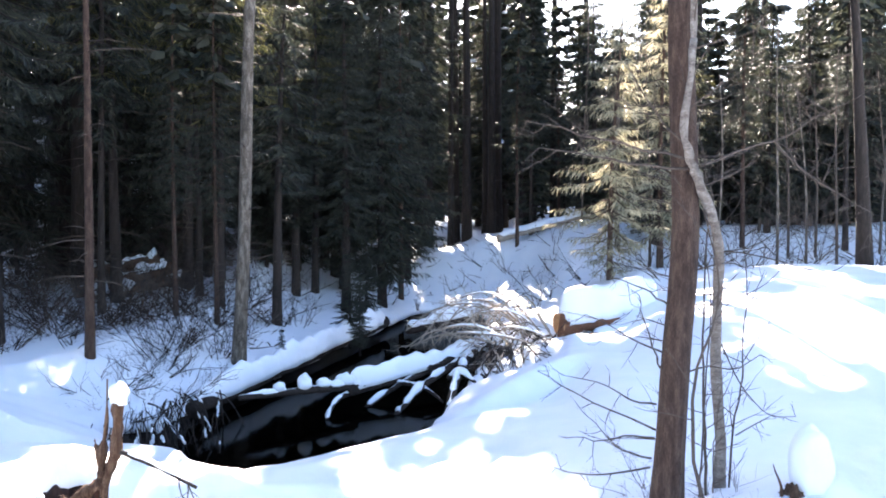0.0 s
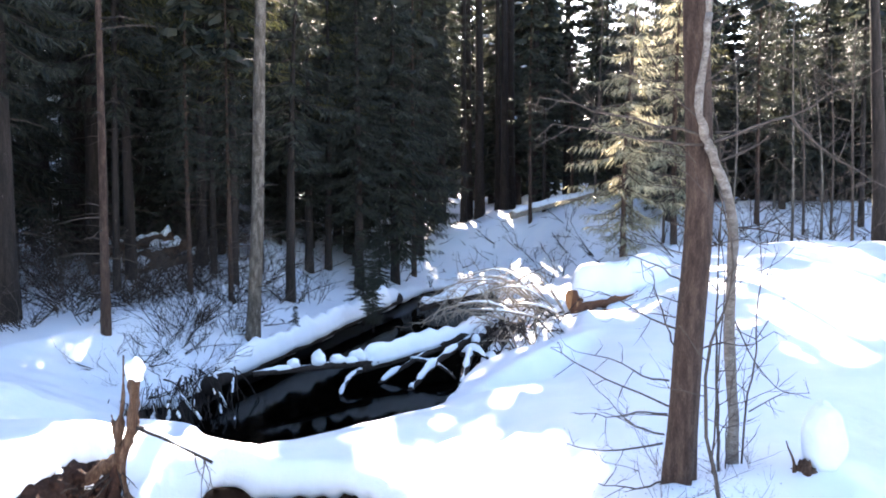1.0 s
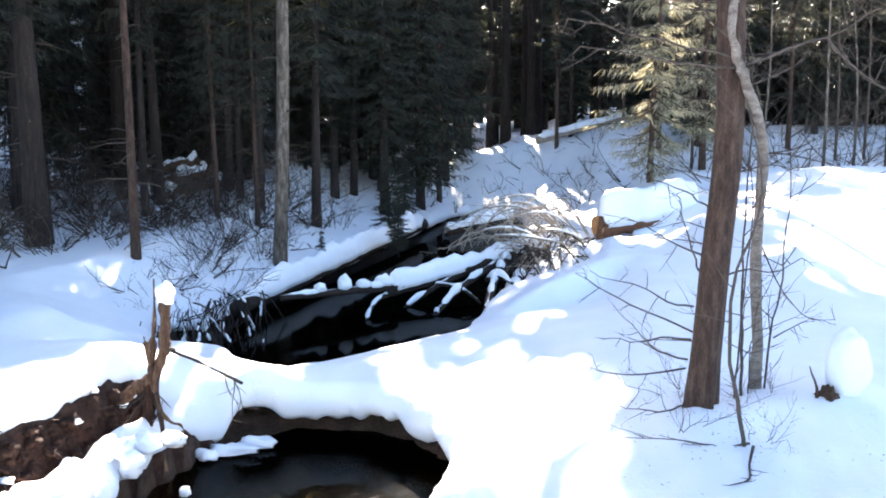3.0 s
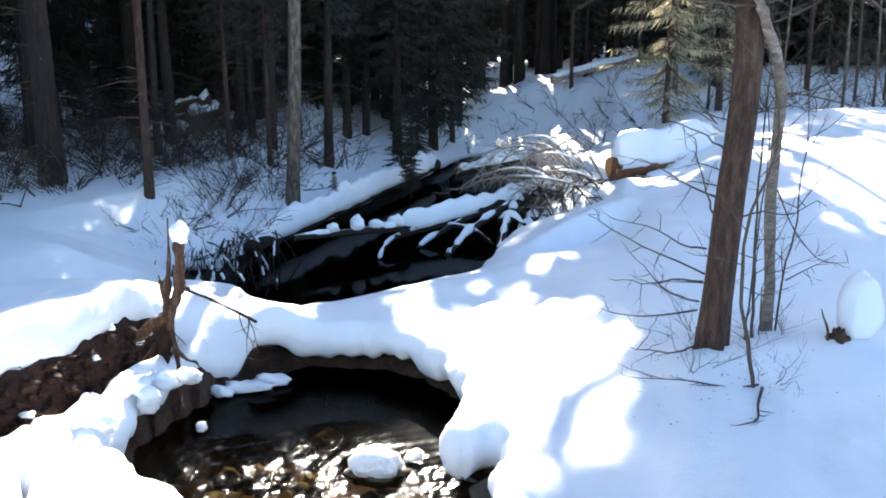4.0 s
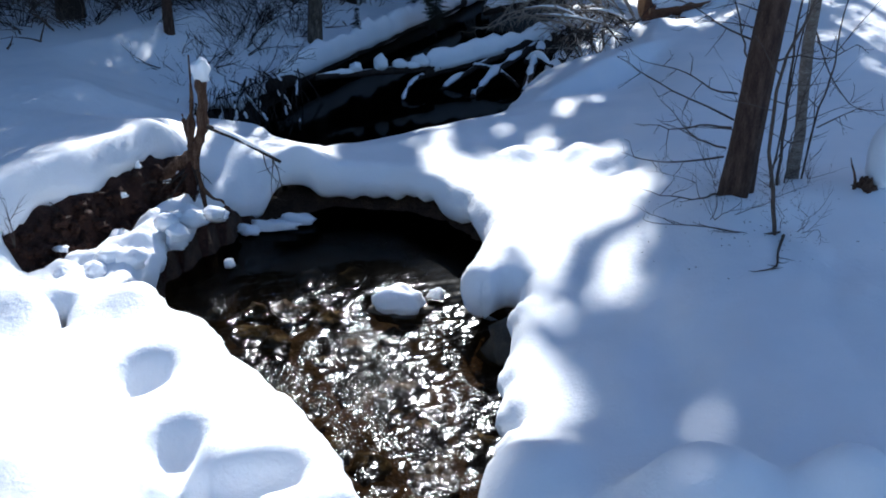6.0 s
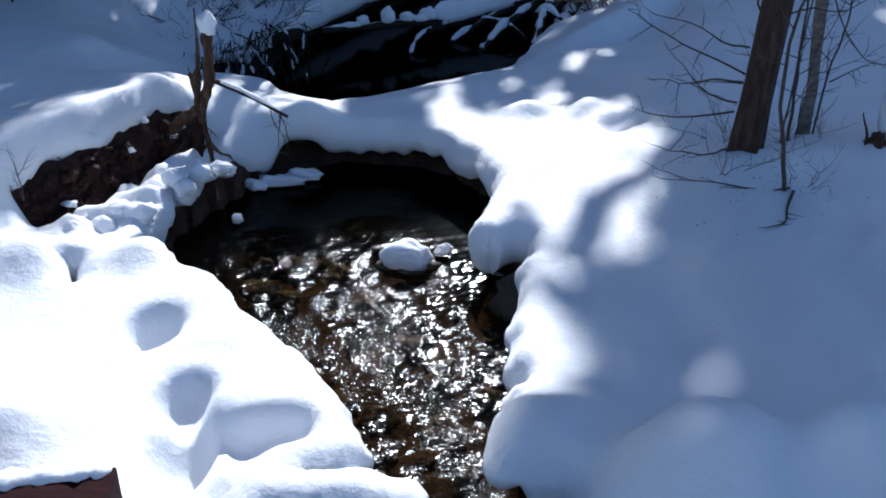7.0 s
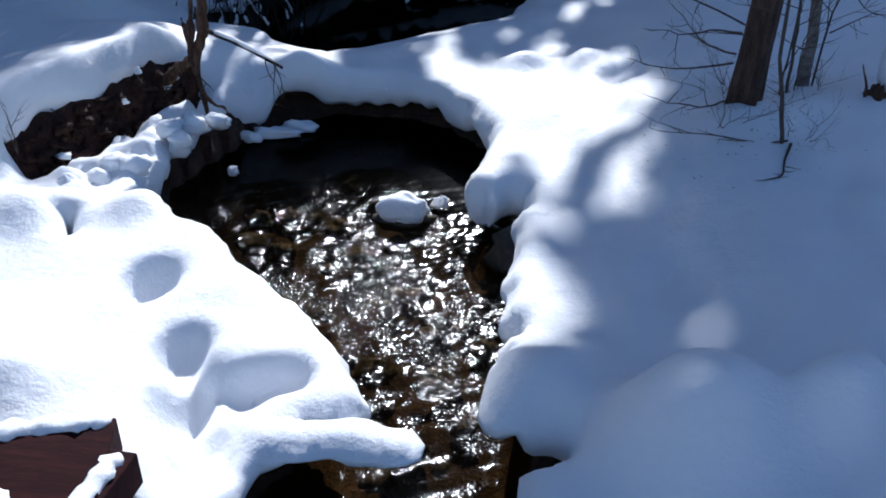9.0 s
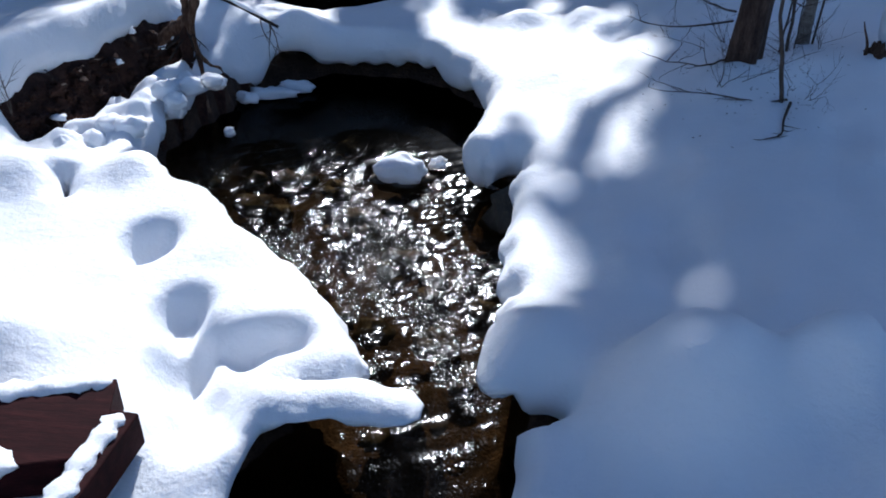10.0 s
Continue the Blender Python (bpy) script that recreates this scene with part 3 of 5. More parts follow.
# single trees that stand out: x, y, height, trunk radius, bare stem, spread, lean
STANDING = [
    ("conifer", -5.62, 13.75, 12.5, 0.072, 8.2, 1.3, 0.014, BARK),
    ("snag", -3.76, 15.8, 6.9, 0.125, 6.9, 1.5, 0.062, GREY_BARK),
    ("conifer", -3.75, 19.5, 8.4, 0.11, 3.4, 1.8, 0.03, DARK_BARK),
    ("conifer", -6.9, 17.5, 12.5, 0.075, 4.0, 1.6, 0.01, DARK_BARK),
    ("conifer", -5.5, 19.6, 8.6, 0.08, 4.6, 1.5, 0.0, DARK_BARK),
    ("conifer", -5.45, 21.4, 9.0, 0.075, 5.5, 1.5, 0.005, DARK_BARK),
    ("conifer", -5.1, 21.9, 9.2, 0.085, 5.8, 1.4, 0.0, DARK_BARK),
    ("conifer", -4.8, 21.2, 8.9, 0.07, 5.0, 1.4, 0.01, DARK_BARK),
    ("conifer", -7.5, 14.3, 15.0, 0.20, 4.2, 2.0, 0.0, DARK_BARK),
    ("conifer", -8.9, 16.5, 15.0, 0.15, 3.6, 2.2, 0.01, DARK_BARK),
    ("conifer", -9.6, 22.0, 15.0, 0.25, 4.0, 2.2, 0.0, DARK_BARK),
    ("conifer", 10.95, 22.5, 13.0, 0.20, 7.5, 1.8, -0.066, DARK_BARK),
]
for i, (kind, x, y, h, r, bare, spread, lean, bark) in enumerate(STANDING):
    lab = "pale grey dead standing stem on the snowy bank" if bark is GREY_BARK else LABEL_POLE
    spruce(kind, lab, h, r, bare, spread, 40 + i, bark, NEEDLES, 0.85, 22, (x, y, land(x, y) - 0.1), (lean, 0.0), top=0.72 if kind == "snag" else 0.04)

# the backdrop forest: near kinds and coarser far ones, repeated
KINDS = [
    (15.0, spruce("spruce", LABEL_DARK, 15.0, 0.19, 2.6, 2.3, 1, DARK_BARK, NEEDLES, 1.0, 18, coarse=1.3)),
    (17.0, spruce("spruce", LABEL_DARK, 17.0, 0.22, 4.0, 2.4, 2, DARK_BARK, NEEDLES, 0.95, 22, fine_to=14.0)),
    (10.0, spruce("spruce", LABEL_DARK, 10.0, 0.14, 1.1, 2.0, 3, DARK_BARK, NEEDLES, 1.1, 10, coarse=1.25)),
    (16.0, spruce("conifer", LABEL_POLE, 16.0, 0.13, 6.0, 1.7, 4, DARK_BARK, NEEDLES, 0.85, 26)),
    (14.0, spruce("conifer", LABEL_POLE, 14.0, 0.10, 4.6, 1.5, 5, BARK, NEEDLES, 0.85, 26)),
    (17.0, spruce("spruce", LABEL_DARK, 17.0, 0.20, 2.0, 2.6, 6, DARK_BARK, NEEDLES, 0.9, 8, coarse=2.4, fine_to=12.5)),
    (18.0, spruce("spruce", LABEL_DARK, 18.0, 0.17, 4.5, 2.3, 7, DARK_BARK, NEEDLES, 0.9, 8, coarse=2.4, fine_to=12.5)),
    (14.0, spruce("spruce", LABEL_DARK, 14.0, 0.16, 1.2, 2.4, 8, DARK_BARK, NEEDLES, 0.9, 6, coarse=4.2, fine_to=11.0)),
    # the next two kinds are added for shade; their crowns stay out of view
    (26.0, spruce("conifer", "very tall bare-stemmed conifer, added so its unseen high crown gives shade", 26.0, 0.2, 18.5, 3.2, 9, DARK_BARK, NEEDLES, 1.2, 16, coarse=1.5)),
    (26.0, spruce("conifer", "very tall bare-stemmed conifer, added so its thin unseen crown gives half shade", 26.0, 0.18, 18.2, 2.8, 10, DARK_BARK, NEEDLES, 0.72, 12, coarse=1.6)),
    (10.0, spruce("spruce", "slender spruce with drooping boughs coloured olive-green as if sunlit", 10.0, 0.11, 4.6, 2.0, 12, DARK_BARK, LIT_OLIVE_NEEDLES, 0.8, 16, coarse=1.2, fine_to=10.5)),
]
used = set()


def plant(k, x, y, turn, h):
    own, tree = KINDS[k]
    m = placed(x, y, turn, h / own)
    if k in used:
        copy_thing(tree, m @ Matrix.Scale(1 / tree.scale.x, 4))
    else:
        used.add(k)
        tree.matrix_basis = m


PICKED = [  # kind, x, y, height
    (2, -2.0, 22.4, 2.4), (2, -3.1, 16.6, 0.9), (2, -1.8, 18.75, 1.7), (2, -2.15, 20.0, 2.2),
    (1, -2.55, 22.8, 9.6), (1, -4.0, 23.6, 9.2), (2, -1.75, 25.0, 9.6), (0, -3.3, 26.5, 10.0), (2, -1.2, 29.0, 10.0), (3, 4.6, 46.0, 15.0),
    (4, -1.3, 27.0, 11.0), (0, -7.4, 24.0, 13.0), (2, -10.6, 20.5, 13.0), (0, -10.0, 25.0, 14.0), (3, -6.3, 24.5, 12.5), (0, 3.6, 34.5, 9.5),
    # the 8s and 9s are added: crowns above view shade the near snow
    (9, -0.6, 34.8, 26.8), (9, 0.5, 36.6, 29.5), (8, 0.9, 34.0, 22.0), (4, -4.7, 18.0, 7.6), (4, -5.3, 17.2, 7.2), (8, 1.9, 34.3, 21.0), (8, 3.1, 33.8, 20.4), (8, 4.4, 34.6, 20.6), (8, 5.7, 35.2, 21.5), (8, 1.0, 36.6, 26.6), (8, 2.3, 36.9, 26.8), (8, 3.6, 36.4, 26.5), (1, -3.3, 33.5, 15.6), (1, -2.0, 34.6, 16.3), (1, -0.8, 33.2, 15.6),
    # first three added out of view on the left to block skylight
    (0, -7.6, 10.5, 13.0), (1, -9.2, 12.6, 15.0), (0, -8.6, 7.5, 14.0), (0, -11.5, 16.0, 15.0), (2, 6.6, 27.0, 8.0), (0, 8.3, 30.0, 9.0), (2, 5.4, 31.0, 9.0),
    (4, 1.9, 40.0, 14.0), (3, 3.2, 31.6, 8.5), (4, 4.4, 33.0, 9.0), (3, 12.5, 27.0, 11.0), (0, 14.5, 30.0, 12.0), (4, 9.3, 27.0, 10.0), (2, 10.8, 29.0, 8.0), (2, 12.8, 30.5, 9.0), (2, 7.6, 33.0, 10.0),
]
# tall stems added so high crowns out of view block skylight over the wood
PICKED += [(9, 0.4, 37.5, 27.0), (2, -5.6, 29.5, 8.0), (2, -4.4, 30.6, 8.0), (2, -6.8, 30.2, 9.0), (2, -3.0, 29.6, 7.0), (0, -10.4, 17.6, 14.0), (0, -11.6, 19.6, 15.0), (8, -8.6, 20.6, 27), (8, -11.0, 18.2, 26), (8, -13.0, 21.0, 27), (8, -10.4, 23.4, 28), (8, -7.2, 24.6, 27), (8, -15.0, 17.0, 26), (8, -12.0, 14.2, 26), (8, -9.8, 15.2, 25),
           (8, -14.0, 11.0, 26), (8, -11.2, 10.0, 25), (8, -5.6, 26.2, 27), (8, -8.8, 27.0, 28), (8, -12.6, 26.4, 28), (8, -13.5, 6.5, 25), (8, 9.6, 33.0, 26), (8, 12.6, 34.5, 26), (8, 15.8, 32.0, 25)]
PICKED += [(2, -2.9, 25.4, 9.4), (2, -3.7, 27.2, 9.8), (2, -4.9, 25.2, 8.6)]
# two more added, crowns unseen, to shade the bank before the brush pile
PICKED += [(8, 0.3, 33.4, 16.5), (8, 1.7, 35.2, 17.6)]
PICKED += [(9, -12.8, 18.6, 26), (8, -9.0, 23.6, 26), (2, -6.9, 21.4, 7.6), (2, -5.9, 21.8, 7.0)]
PICKED += [(10, -7.0, 18.6, 11.0), (10, -5.0, 19.4, 10.0), (10, -9.6, 17.6, 11.5), (10, -6.0, 20.4, 11.5), (10, -3.6, 24.4, 9.5), (10, 8.4, 31.0, 8.0)]
PICKED += [(2, -5.0, 24.6, 4.0), (2, -4.3, 26.0, 4.6)]
PICKED += [(2, -7.9, 21.6, 8.0), (2, -9.4, 20.6, 3.2), (2, -11.0, 22.4, 4.0), (2, -8.6, 24.6, 3.0), (2, -10.2, 26.4, 3.6), (2, -7.0, 25.0, 3.2), (2, -12.6, 25.0, 4.4), (2, -6.4, 27.6, 4.0), (2, -8.4, 28.4, 4.4), (2, -13.6, 28.0, 5.0), (2, -11.2, 29.6, 4.6)]
for k, x, y, h in PICKED:
    plant(k, x, y, 57.0 * (x + y), h)

rnd = random.Random(11)
spots = [(x, y) for _, x, y, _ in PICKED] + [(q[1], q[2]) for q in STANDING]
tries = 0
while len(spots) < 262 and tries < 12000:
    tries += 1
    y = rnd.uniform(17, 88)
    x = rnd.uniform(-0.62 * y - 3, 0.62 * y + 3)
    creek = float(stroke_sdf(np.array(x), np.array(y), UPPER_POOL))
    if creek < 2.0 or (x > -1.0 and y < 29) or (x > -5 and y < 23) or (x > 7 and y < 26):
        continue
    if min((x - a) ** 2 + (y - b) ** 2 for a, b in spots) < (1.3 + 0.014 * y) ** 2:
        continue
    h = rnd.uniform(12, 19) if x > -6.0 - 0.07 * (y - 5.0) else rnd.uniform(16, 23)
    if abs(x - (-2.4 - 0.07 * (y - 5.0))) < 3.6:
        h = min(h, 0.65 * (y - 8.8) - 0.6 * land(x, y))
    if 1.2 - 0.07 * (y - 12) < x < 9.0 - 0.07 * (y - 12):
        h = min(h, 0.65 * (y - 16.0) * rnd.uniform(0.8, 1.0) + 1.0)
    if 0.17 < x / y < 0.28 or 0.33 < x / y < 0.41:
        h = min(h, (1.5 + 0.235 * y) * rnd.uniform(0.8, 1.08))
    if h < 5:
        continue
    spots.append((x, y))
    plant(rnd.choice((0, 1, 2, 3, 3, 4, 4)) if y < 33 else rnd.choice((5, 6, 7)), x, y, rnd.uniform(0, 360), h)

# low young growth that closes the view between the far stems
for i in range(56):
    y = rnd.uniform(32, 62)
    x = rnd.uniform(-0.6 * y, 0.6 * y)
    plant(7, x, y, rnd.uniform(0, 360), rnd.uniform(3.5, 7.0))

for i in range(26):
    plant(7, rnd.uniform(6.0, 19.0), rnd.uniform(29.5, 42), rnd.uniform(0, 360), rnd.uniform(3.0, 5.5))

# a dark thicket of spruces behind the snowy rise
for i in range(34):
    plant((2, 7, 2)[i % 3], 5.5 + 14.5 * (i + rnd.random()) / 34, rnd.uniform(30.5, 36), rnd.uniform(0, 360), rnd.uniform(4.5, 7.5))

for i in range(22):
    plant((5, 7)[i % 2], 9.0 + 14.0 * (i + rnd.random()) / 22, rnd.uniform(38, 46), rnd.uniform(0, 360), rnd.uniform(8.5, 11.5))

# the woods beyond, too far to tell single trees
g = Geo()
for i in range(330):
    y = rnd.uniform(84, 104)
    x = rnd.uniform(-0.68, 0.68) * y
    top = rnd.uniform(15, 18) if 0.14 < x / y < 0.44 else rnd.uniform(19, 26)
    foot = Vector((x, y, land(x, y) - 0.3))
    for k in range(84):
        up = (k + rnd.random()) / 84
        a = rnd.uniform(0, 6.28)
        reach = (1 - up) * rnd.uniform(1.6, 3.4) + 0.35
        out = Vector((math.cos(a), math.sin(a), rnd.uniform(-0.7, 0.0))) * reach
        p = foot + Vector((0, 0, top * (0.04 + 0.96 * up)))
        g.kite(p - out * 0.1, p + out, Vector((-math.sin(a), math.cos(a), 0.3)) * reach * 0.38)
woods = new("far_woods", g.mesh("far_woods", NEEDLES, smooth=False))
tagged(woods, "dark distant spruce woods closing the view", "woods", kind="stuff")

# a dark fir across the creek with clumps of snow on its boughs
fir = spruce("fir", "dark fir with small clumps of snow on its boughs", 17.0, 0.2, 2.2, 2.9, 90, DARK_BARK, NEEDLES, 1.1, 8, (3.0, 43.0, land(3.0, 43.0) - 0.1), coarse=1.6, fine_to=14.0)
for i in range(18):
    z, a = rnd.uniform(4.5, 11.0), rnd.uniform(-2.9, -0.2)
    q = 2.5 * (1 - z / 18.0) + 0.3
    part("snow_clump", Geo().blob((math.cos(a) * q, math.sin(a) * q, z - 0.3 * q), (rnd.uniform(0.1, 0.25), 0.15, rnd.uniform(0.05, 0.12)), 0.35, i, 7, 10), SNOW, fir)

# the young spruce behind the cut log, its needles coloured pale as if sunlit
spruce("young_spruce", "young spruce beside the creek, sunlight coloured into its golden-green boughs", 6.6, 0.07, 0.7, 1.55, 77, BARK, SUNLIT_NEEDLES, 0.95, 14, (3.9, 20.3, land(3.9, 20.3) - 0.1), (0.02, 0), "young trees")
spruce("young_spruce", "young spruce beside the creek, sunlight coloured into its golden-green boughs", 8.4, 0.09, 1.2, 1.8, 78, BARK, SUNLIT_NEEDLES, 0.85, 14, (6.0, 24.0, land(6.0, 24.0) - 0.1), (0, 0), "young trees")


def twig(geo, p, d, length, r, degree, rnd, kids=3, sag=0.0):
    """A crooked bare twig with smaller ones along it."""
    n = 5
    pts, q, v = [p.copy()], p.copy(), d.normalized()
    for i in range(n):
        v = (v + Vector((rnd.uniform(-0.22, 0.22), rnd.uniform(-0.22, 0.22), rnd.uniform(-0.16, 0.2) - sag))).normalized()
        q = q + v * length / n
        pts.append(q.copy())
    geo.tube(pts, [r * (1 - 0.75 * i / n) for i in range(n + 1)], 4 if r < 0.012 else 6, cap=False)
    if degree > 0:
        for _ in range(kids):
            i = rnd.randint(1, n)
            side = Vector((rnd.uniform(-1, 1), rnd.uniform(-1, 1), rnd.uniform(-0.5, 0.7)))
            twig(geo, pts[i], v * 0.8 + side * 0.8, length * rnd.uniform(0.3, 0.6), r * 0.5, degree - 1, rnd, kids, sag)
    return pts


def shrub(x, y, n, height, seed, mat, label, spread=0.6, r=0.009, kids=3):
    rnd = random.Random(seed)
    bush = thing("bare_shrub", label, "shrub", (x, y, land(x, y)), "bare shrubs")
    for _ in range(n):
        g = Geo()
        a = rnd.uniform(0, 6.28)
        d = Vector((math.cos(a) * spread, math.sin(a) * spread, rnd.uniform(0.5, 1.0)))
        twig(g, Vector((math.cos(a) * 0.1, math.sin(a) * 0.1, -0.1)), d, height * rnd.uniform(0.6, 1.1), r, 2, rnd, kids)
        part("stem", g, mat, bush)
    return bush


# ---- the near tree on the right bank, with a crooked young birch beside it ----
def main_tree():
    tree = thing("spruce", "old brown-barked spruce trunk leaning out of the snowy bank", "tree", (1.68, 6.6, land(1.68, 6.6)), "near trees")
    z0 = land(1.68, 6.6)
    path = [(0.02, 0, -0.35), (0.05, 0, 0.15), (0.10, 0, 2.14 - z0), (0.16, 0, 3.09 - z0), (0.13, 0, 4.03 - z0), (0.10, 0, 5.2 - z0), (0.15, 0.1, 8.0), (0.1, 0.1, 11.5), (0.12, 0.1, 14.0)]
    pts = curve_points(path, 40)
    g = Geo()
    first = len(g.v)
    sides = 28
    for i, p in enumerate(pts):
        h = p.z
        r = 0.116 * max(0.12, 1 - max(h, 0) / 19.0) + 0.012 * math.exp(-max(h + 0.1, 0) * 3.2)
        for k in range(sides):
            a = 2 * math.pi * k / sides
            flare = 1 + 0.22 * math.exp(-max(h, 0) * 3) * math.sin(a * 4 + 0.6)
            ridge = 1 + 0.05 * noise.noise((math.cos(a) * 4, math.sin(a) * 4, h * 1.2)) + 0.04 * noise.noise((math.cos(a) * 9, math.sin(a) * 9, h * 3.5))
            g.v.append(p + Vector((math.cos(a), math.sin(a), 0)) * r * flare * ridge)
    for i in range(len(pts) - 1):
        for k in range(sides):
            a, b = first + i * sides + k, first + i * sides + (k + 1) % sides
            g.f.append((a, b, b + sides, a + sides))
    part("trunk", g, BARK, tree)
    rnd = random.Random(5)
    # the dead lower branches that reach up and out over the snow, heights above the creek
    reach = [[(-0.05, 1.61), (-0.37, 1.76), (-0.72, 1.94), (-0.96, 2.09)], [(-0.05, 1.81), (-0.26, 1.87), (-0.47, 1.99), (-0.78, 2.08)], [(-0.02, 2.09), (-0.11, 2.25), (-0.21, 2.53), (-0.26, 2.67)],
             [(0.0, 2.21), (-0.2, 2.3), (-0.38, 2.4), (-0.61, 2.52)], [(-0.09, 1.32), (-0.39, 1.31), (-0.6, 1.33), (-0.81, 1.36)], [(-0.09, 1.02), (-0.33, 1.03), (-0.66, 1.1)], [(-0.08, 1.39), (-0.3, 1.47), (-0.43, 1.57), (-0.52, 1.68)],
             [(-0.06, 1.55), (-0.3, 1.6), (-0.5, 1.58), (-0.72, 1.62)], [(0.06, 2.55), (-0.2, 2.72), (-0.45, 2.8)], [(0.08, 2.0), (0.3, 2.12), (0.5, 2.1), (0.7, 2.2)], [(0.1, 2.75), (0.35, 2.9), (0.62, 2.86)]]
    for k, line in enumerate(reach):
        g = Geo()
        limb = curve_points([(x, (0.0 if m == 0 else -0.1) - 0.04 * m * (k % 3), z - z0) for m, (x, z) in enumerate(line)], 9)
        for q in limb[1:]:
            q += Vector((rnd.uniform(-1, 1), rnd.uniform(-1, 1), rnd.uniform(-1, 1))) * 0.010
        g.tube(limb, [0.009 - 0.0008 * m for m in range(9)], 5, cap=False)
        for q in limb[3:]:
            twig(g, q, Vector((rnd.uniform(-1, 0.3) if line[1][0] < 0 else rnd.uniform(-0.3, 1), rnd.uniform(-0.4, 0.4), rnd.uniform(-0.5, 0.5))), rnd.uniform(0.08, 0.26), 0.0035, 1, rnd, 2)
        part("dead_branch", g, TWIG, tree)
    for _ in range(16):
        g = Geo()
        z = rnd.uniform(0.15, 3.3)
        a = rnd.choice((rnd.uniform(2.2, 4.2), rnd.uniform(-0.8, 1.2)))
        p = at_height(pts, z) + Vector((math.cos(a), math.sin(a), 0)) * 0.10
        twig(g, p, Vector((math.cos(a), math.sin(a) * 0.6, rnd.uniform(-0.15, 0.35))), rnd.uniform(0.2, 0.55), 0.0055, 1, rnd, 3, 0.0)
        part("dead_branch", g, TWIG, tree)
    crown, boughs = Geo(), Geo()
    for _ in range(170):
        z = rnd.uniform(5.6, 13.8)
        a, ln = rnd.uniform(0, 6.28), (14.6 - z) * 0.2 * rnd.uniform(0.6, 1.1)
        p = at_height(pts, z)
        dr = Vector((math.cos(a), math.sin(a), -0.25))
        boughs.tube([p, p + dr * ln], [0.015, 0.004], 3, cap=False)
        for j in range(int(ln * 12) + 3):
            q = p + dr * ln * rnd.random()
            e = q + Vector((rnd.uniform(-0.3, 0.3), rnd.uniform(-0.3, 0.3), rnd.uniform(-0.25, 0.05)))
            crown.kite(q, e, Vector((rnd.uniform(-1, 1), rnd.uniform(-1, 1), rnd.uniform(-1, 1))).normalized() * 0.045)
    tagged(part("branchwork", boughs, BARK, tree), kind="stuff")
    tagged(part("foliage", crown, NEEDLES, tree, smooth=False), kind="stuff")


def birch():
    x, y = 2.33, 7.2
    z0 = land(x, y)
    tree = thing("birch", "crooked young birch with pale flaking bark in the snow", "tree", (x, y, z0), "near trees")
    pts = curve_points([(0.02, 0, -0.3), (0.0, 0, 1.0 - z0), (-0.05, 0, 2.03 - z0), (-0.17, -0.4, 3.02 - z0), (-0.42, -0.75, 3.47 - z0), (-0.50, -0.78, 3.64 - z0), (-0.57, -0.85, 3.88 - z0),
                        (-0.52, -0.85, 4.49 - z0), (-0.51, -0.85, 4.82 - z0), (-0.45, -0.8, 6.6)], 40)
    rnd = random.Random(8)
    for q in pts[3:]:
        q += Vector((rnd.uniform(-1, 1), rnd.uniform(-1, 1), 0)) * 0.011
    part("trunk", Geo().tube(pts, [0.052 - 0.0009 * i + 0.004 * math.sin(i * 1.7) for i in range(40)], 12, 0.09, 3), BIRCH, tree)
    limbs = [((-0.50, -0.7, 3.66 - z0), [(-1.15, -0.6, 3.84 - z0), (-1.70, -0.6, 3.98 - z0)]), ((-0.42, -0.7, 3.64 - z0), [(0.18, -0.6, 3.82 - z0), (0.72, -0.6, 4.12 - z0)]),
             ((0.18, -0.6, 3.82 - z0), [(0.43, -0.6, 3.56 - z0), (0.93, -0.6, 3.26 - z0)]), ((-0.50, -0.7, 3.6 - z0), [(-1.06, -0.6, 3.67 - z0), (-1.6, -0.6, 3.78 - z0)])]
    for a, rest in limbs:
        g = Geo()
        ps = curve_points([a] + rest, 9)
        for q in ps:
            q.z += 0.02 * rnd.uniform(-1, 1)
        g.tube(ps, [0.012 - 0.0011 * i for i in range(9)], 6, cap=False)
        for q in ps[3:]:
            twig(g, q, Vector((rnd.uniform(-1, 1), rnd.uniform(-0.5, 0.5), rnd.uniform(-0.6, 0.6))), rnd.uniform(0.2, 0.5), 0.005, 1, rnd, 3)
        part("limb", g, TWIG, tree, "thin bare limb")
    for _ in range(12):
        g = Geo()
        q = at_height(pts, rnd.uniform(1.6, 4.5))
        twig(g, q, Vector((rnd.uniform(-1, 1), rnd.uniform(-0.5, 0.5), rnd.uniform(-0.2, 0.6))), rnd.uniform(0.4, 0.9), 0.007, 2, rnd, 3)
        part("branch", g, TWIG, tree)


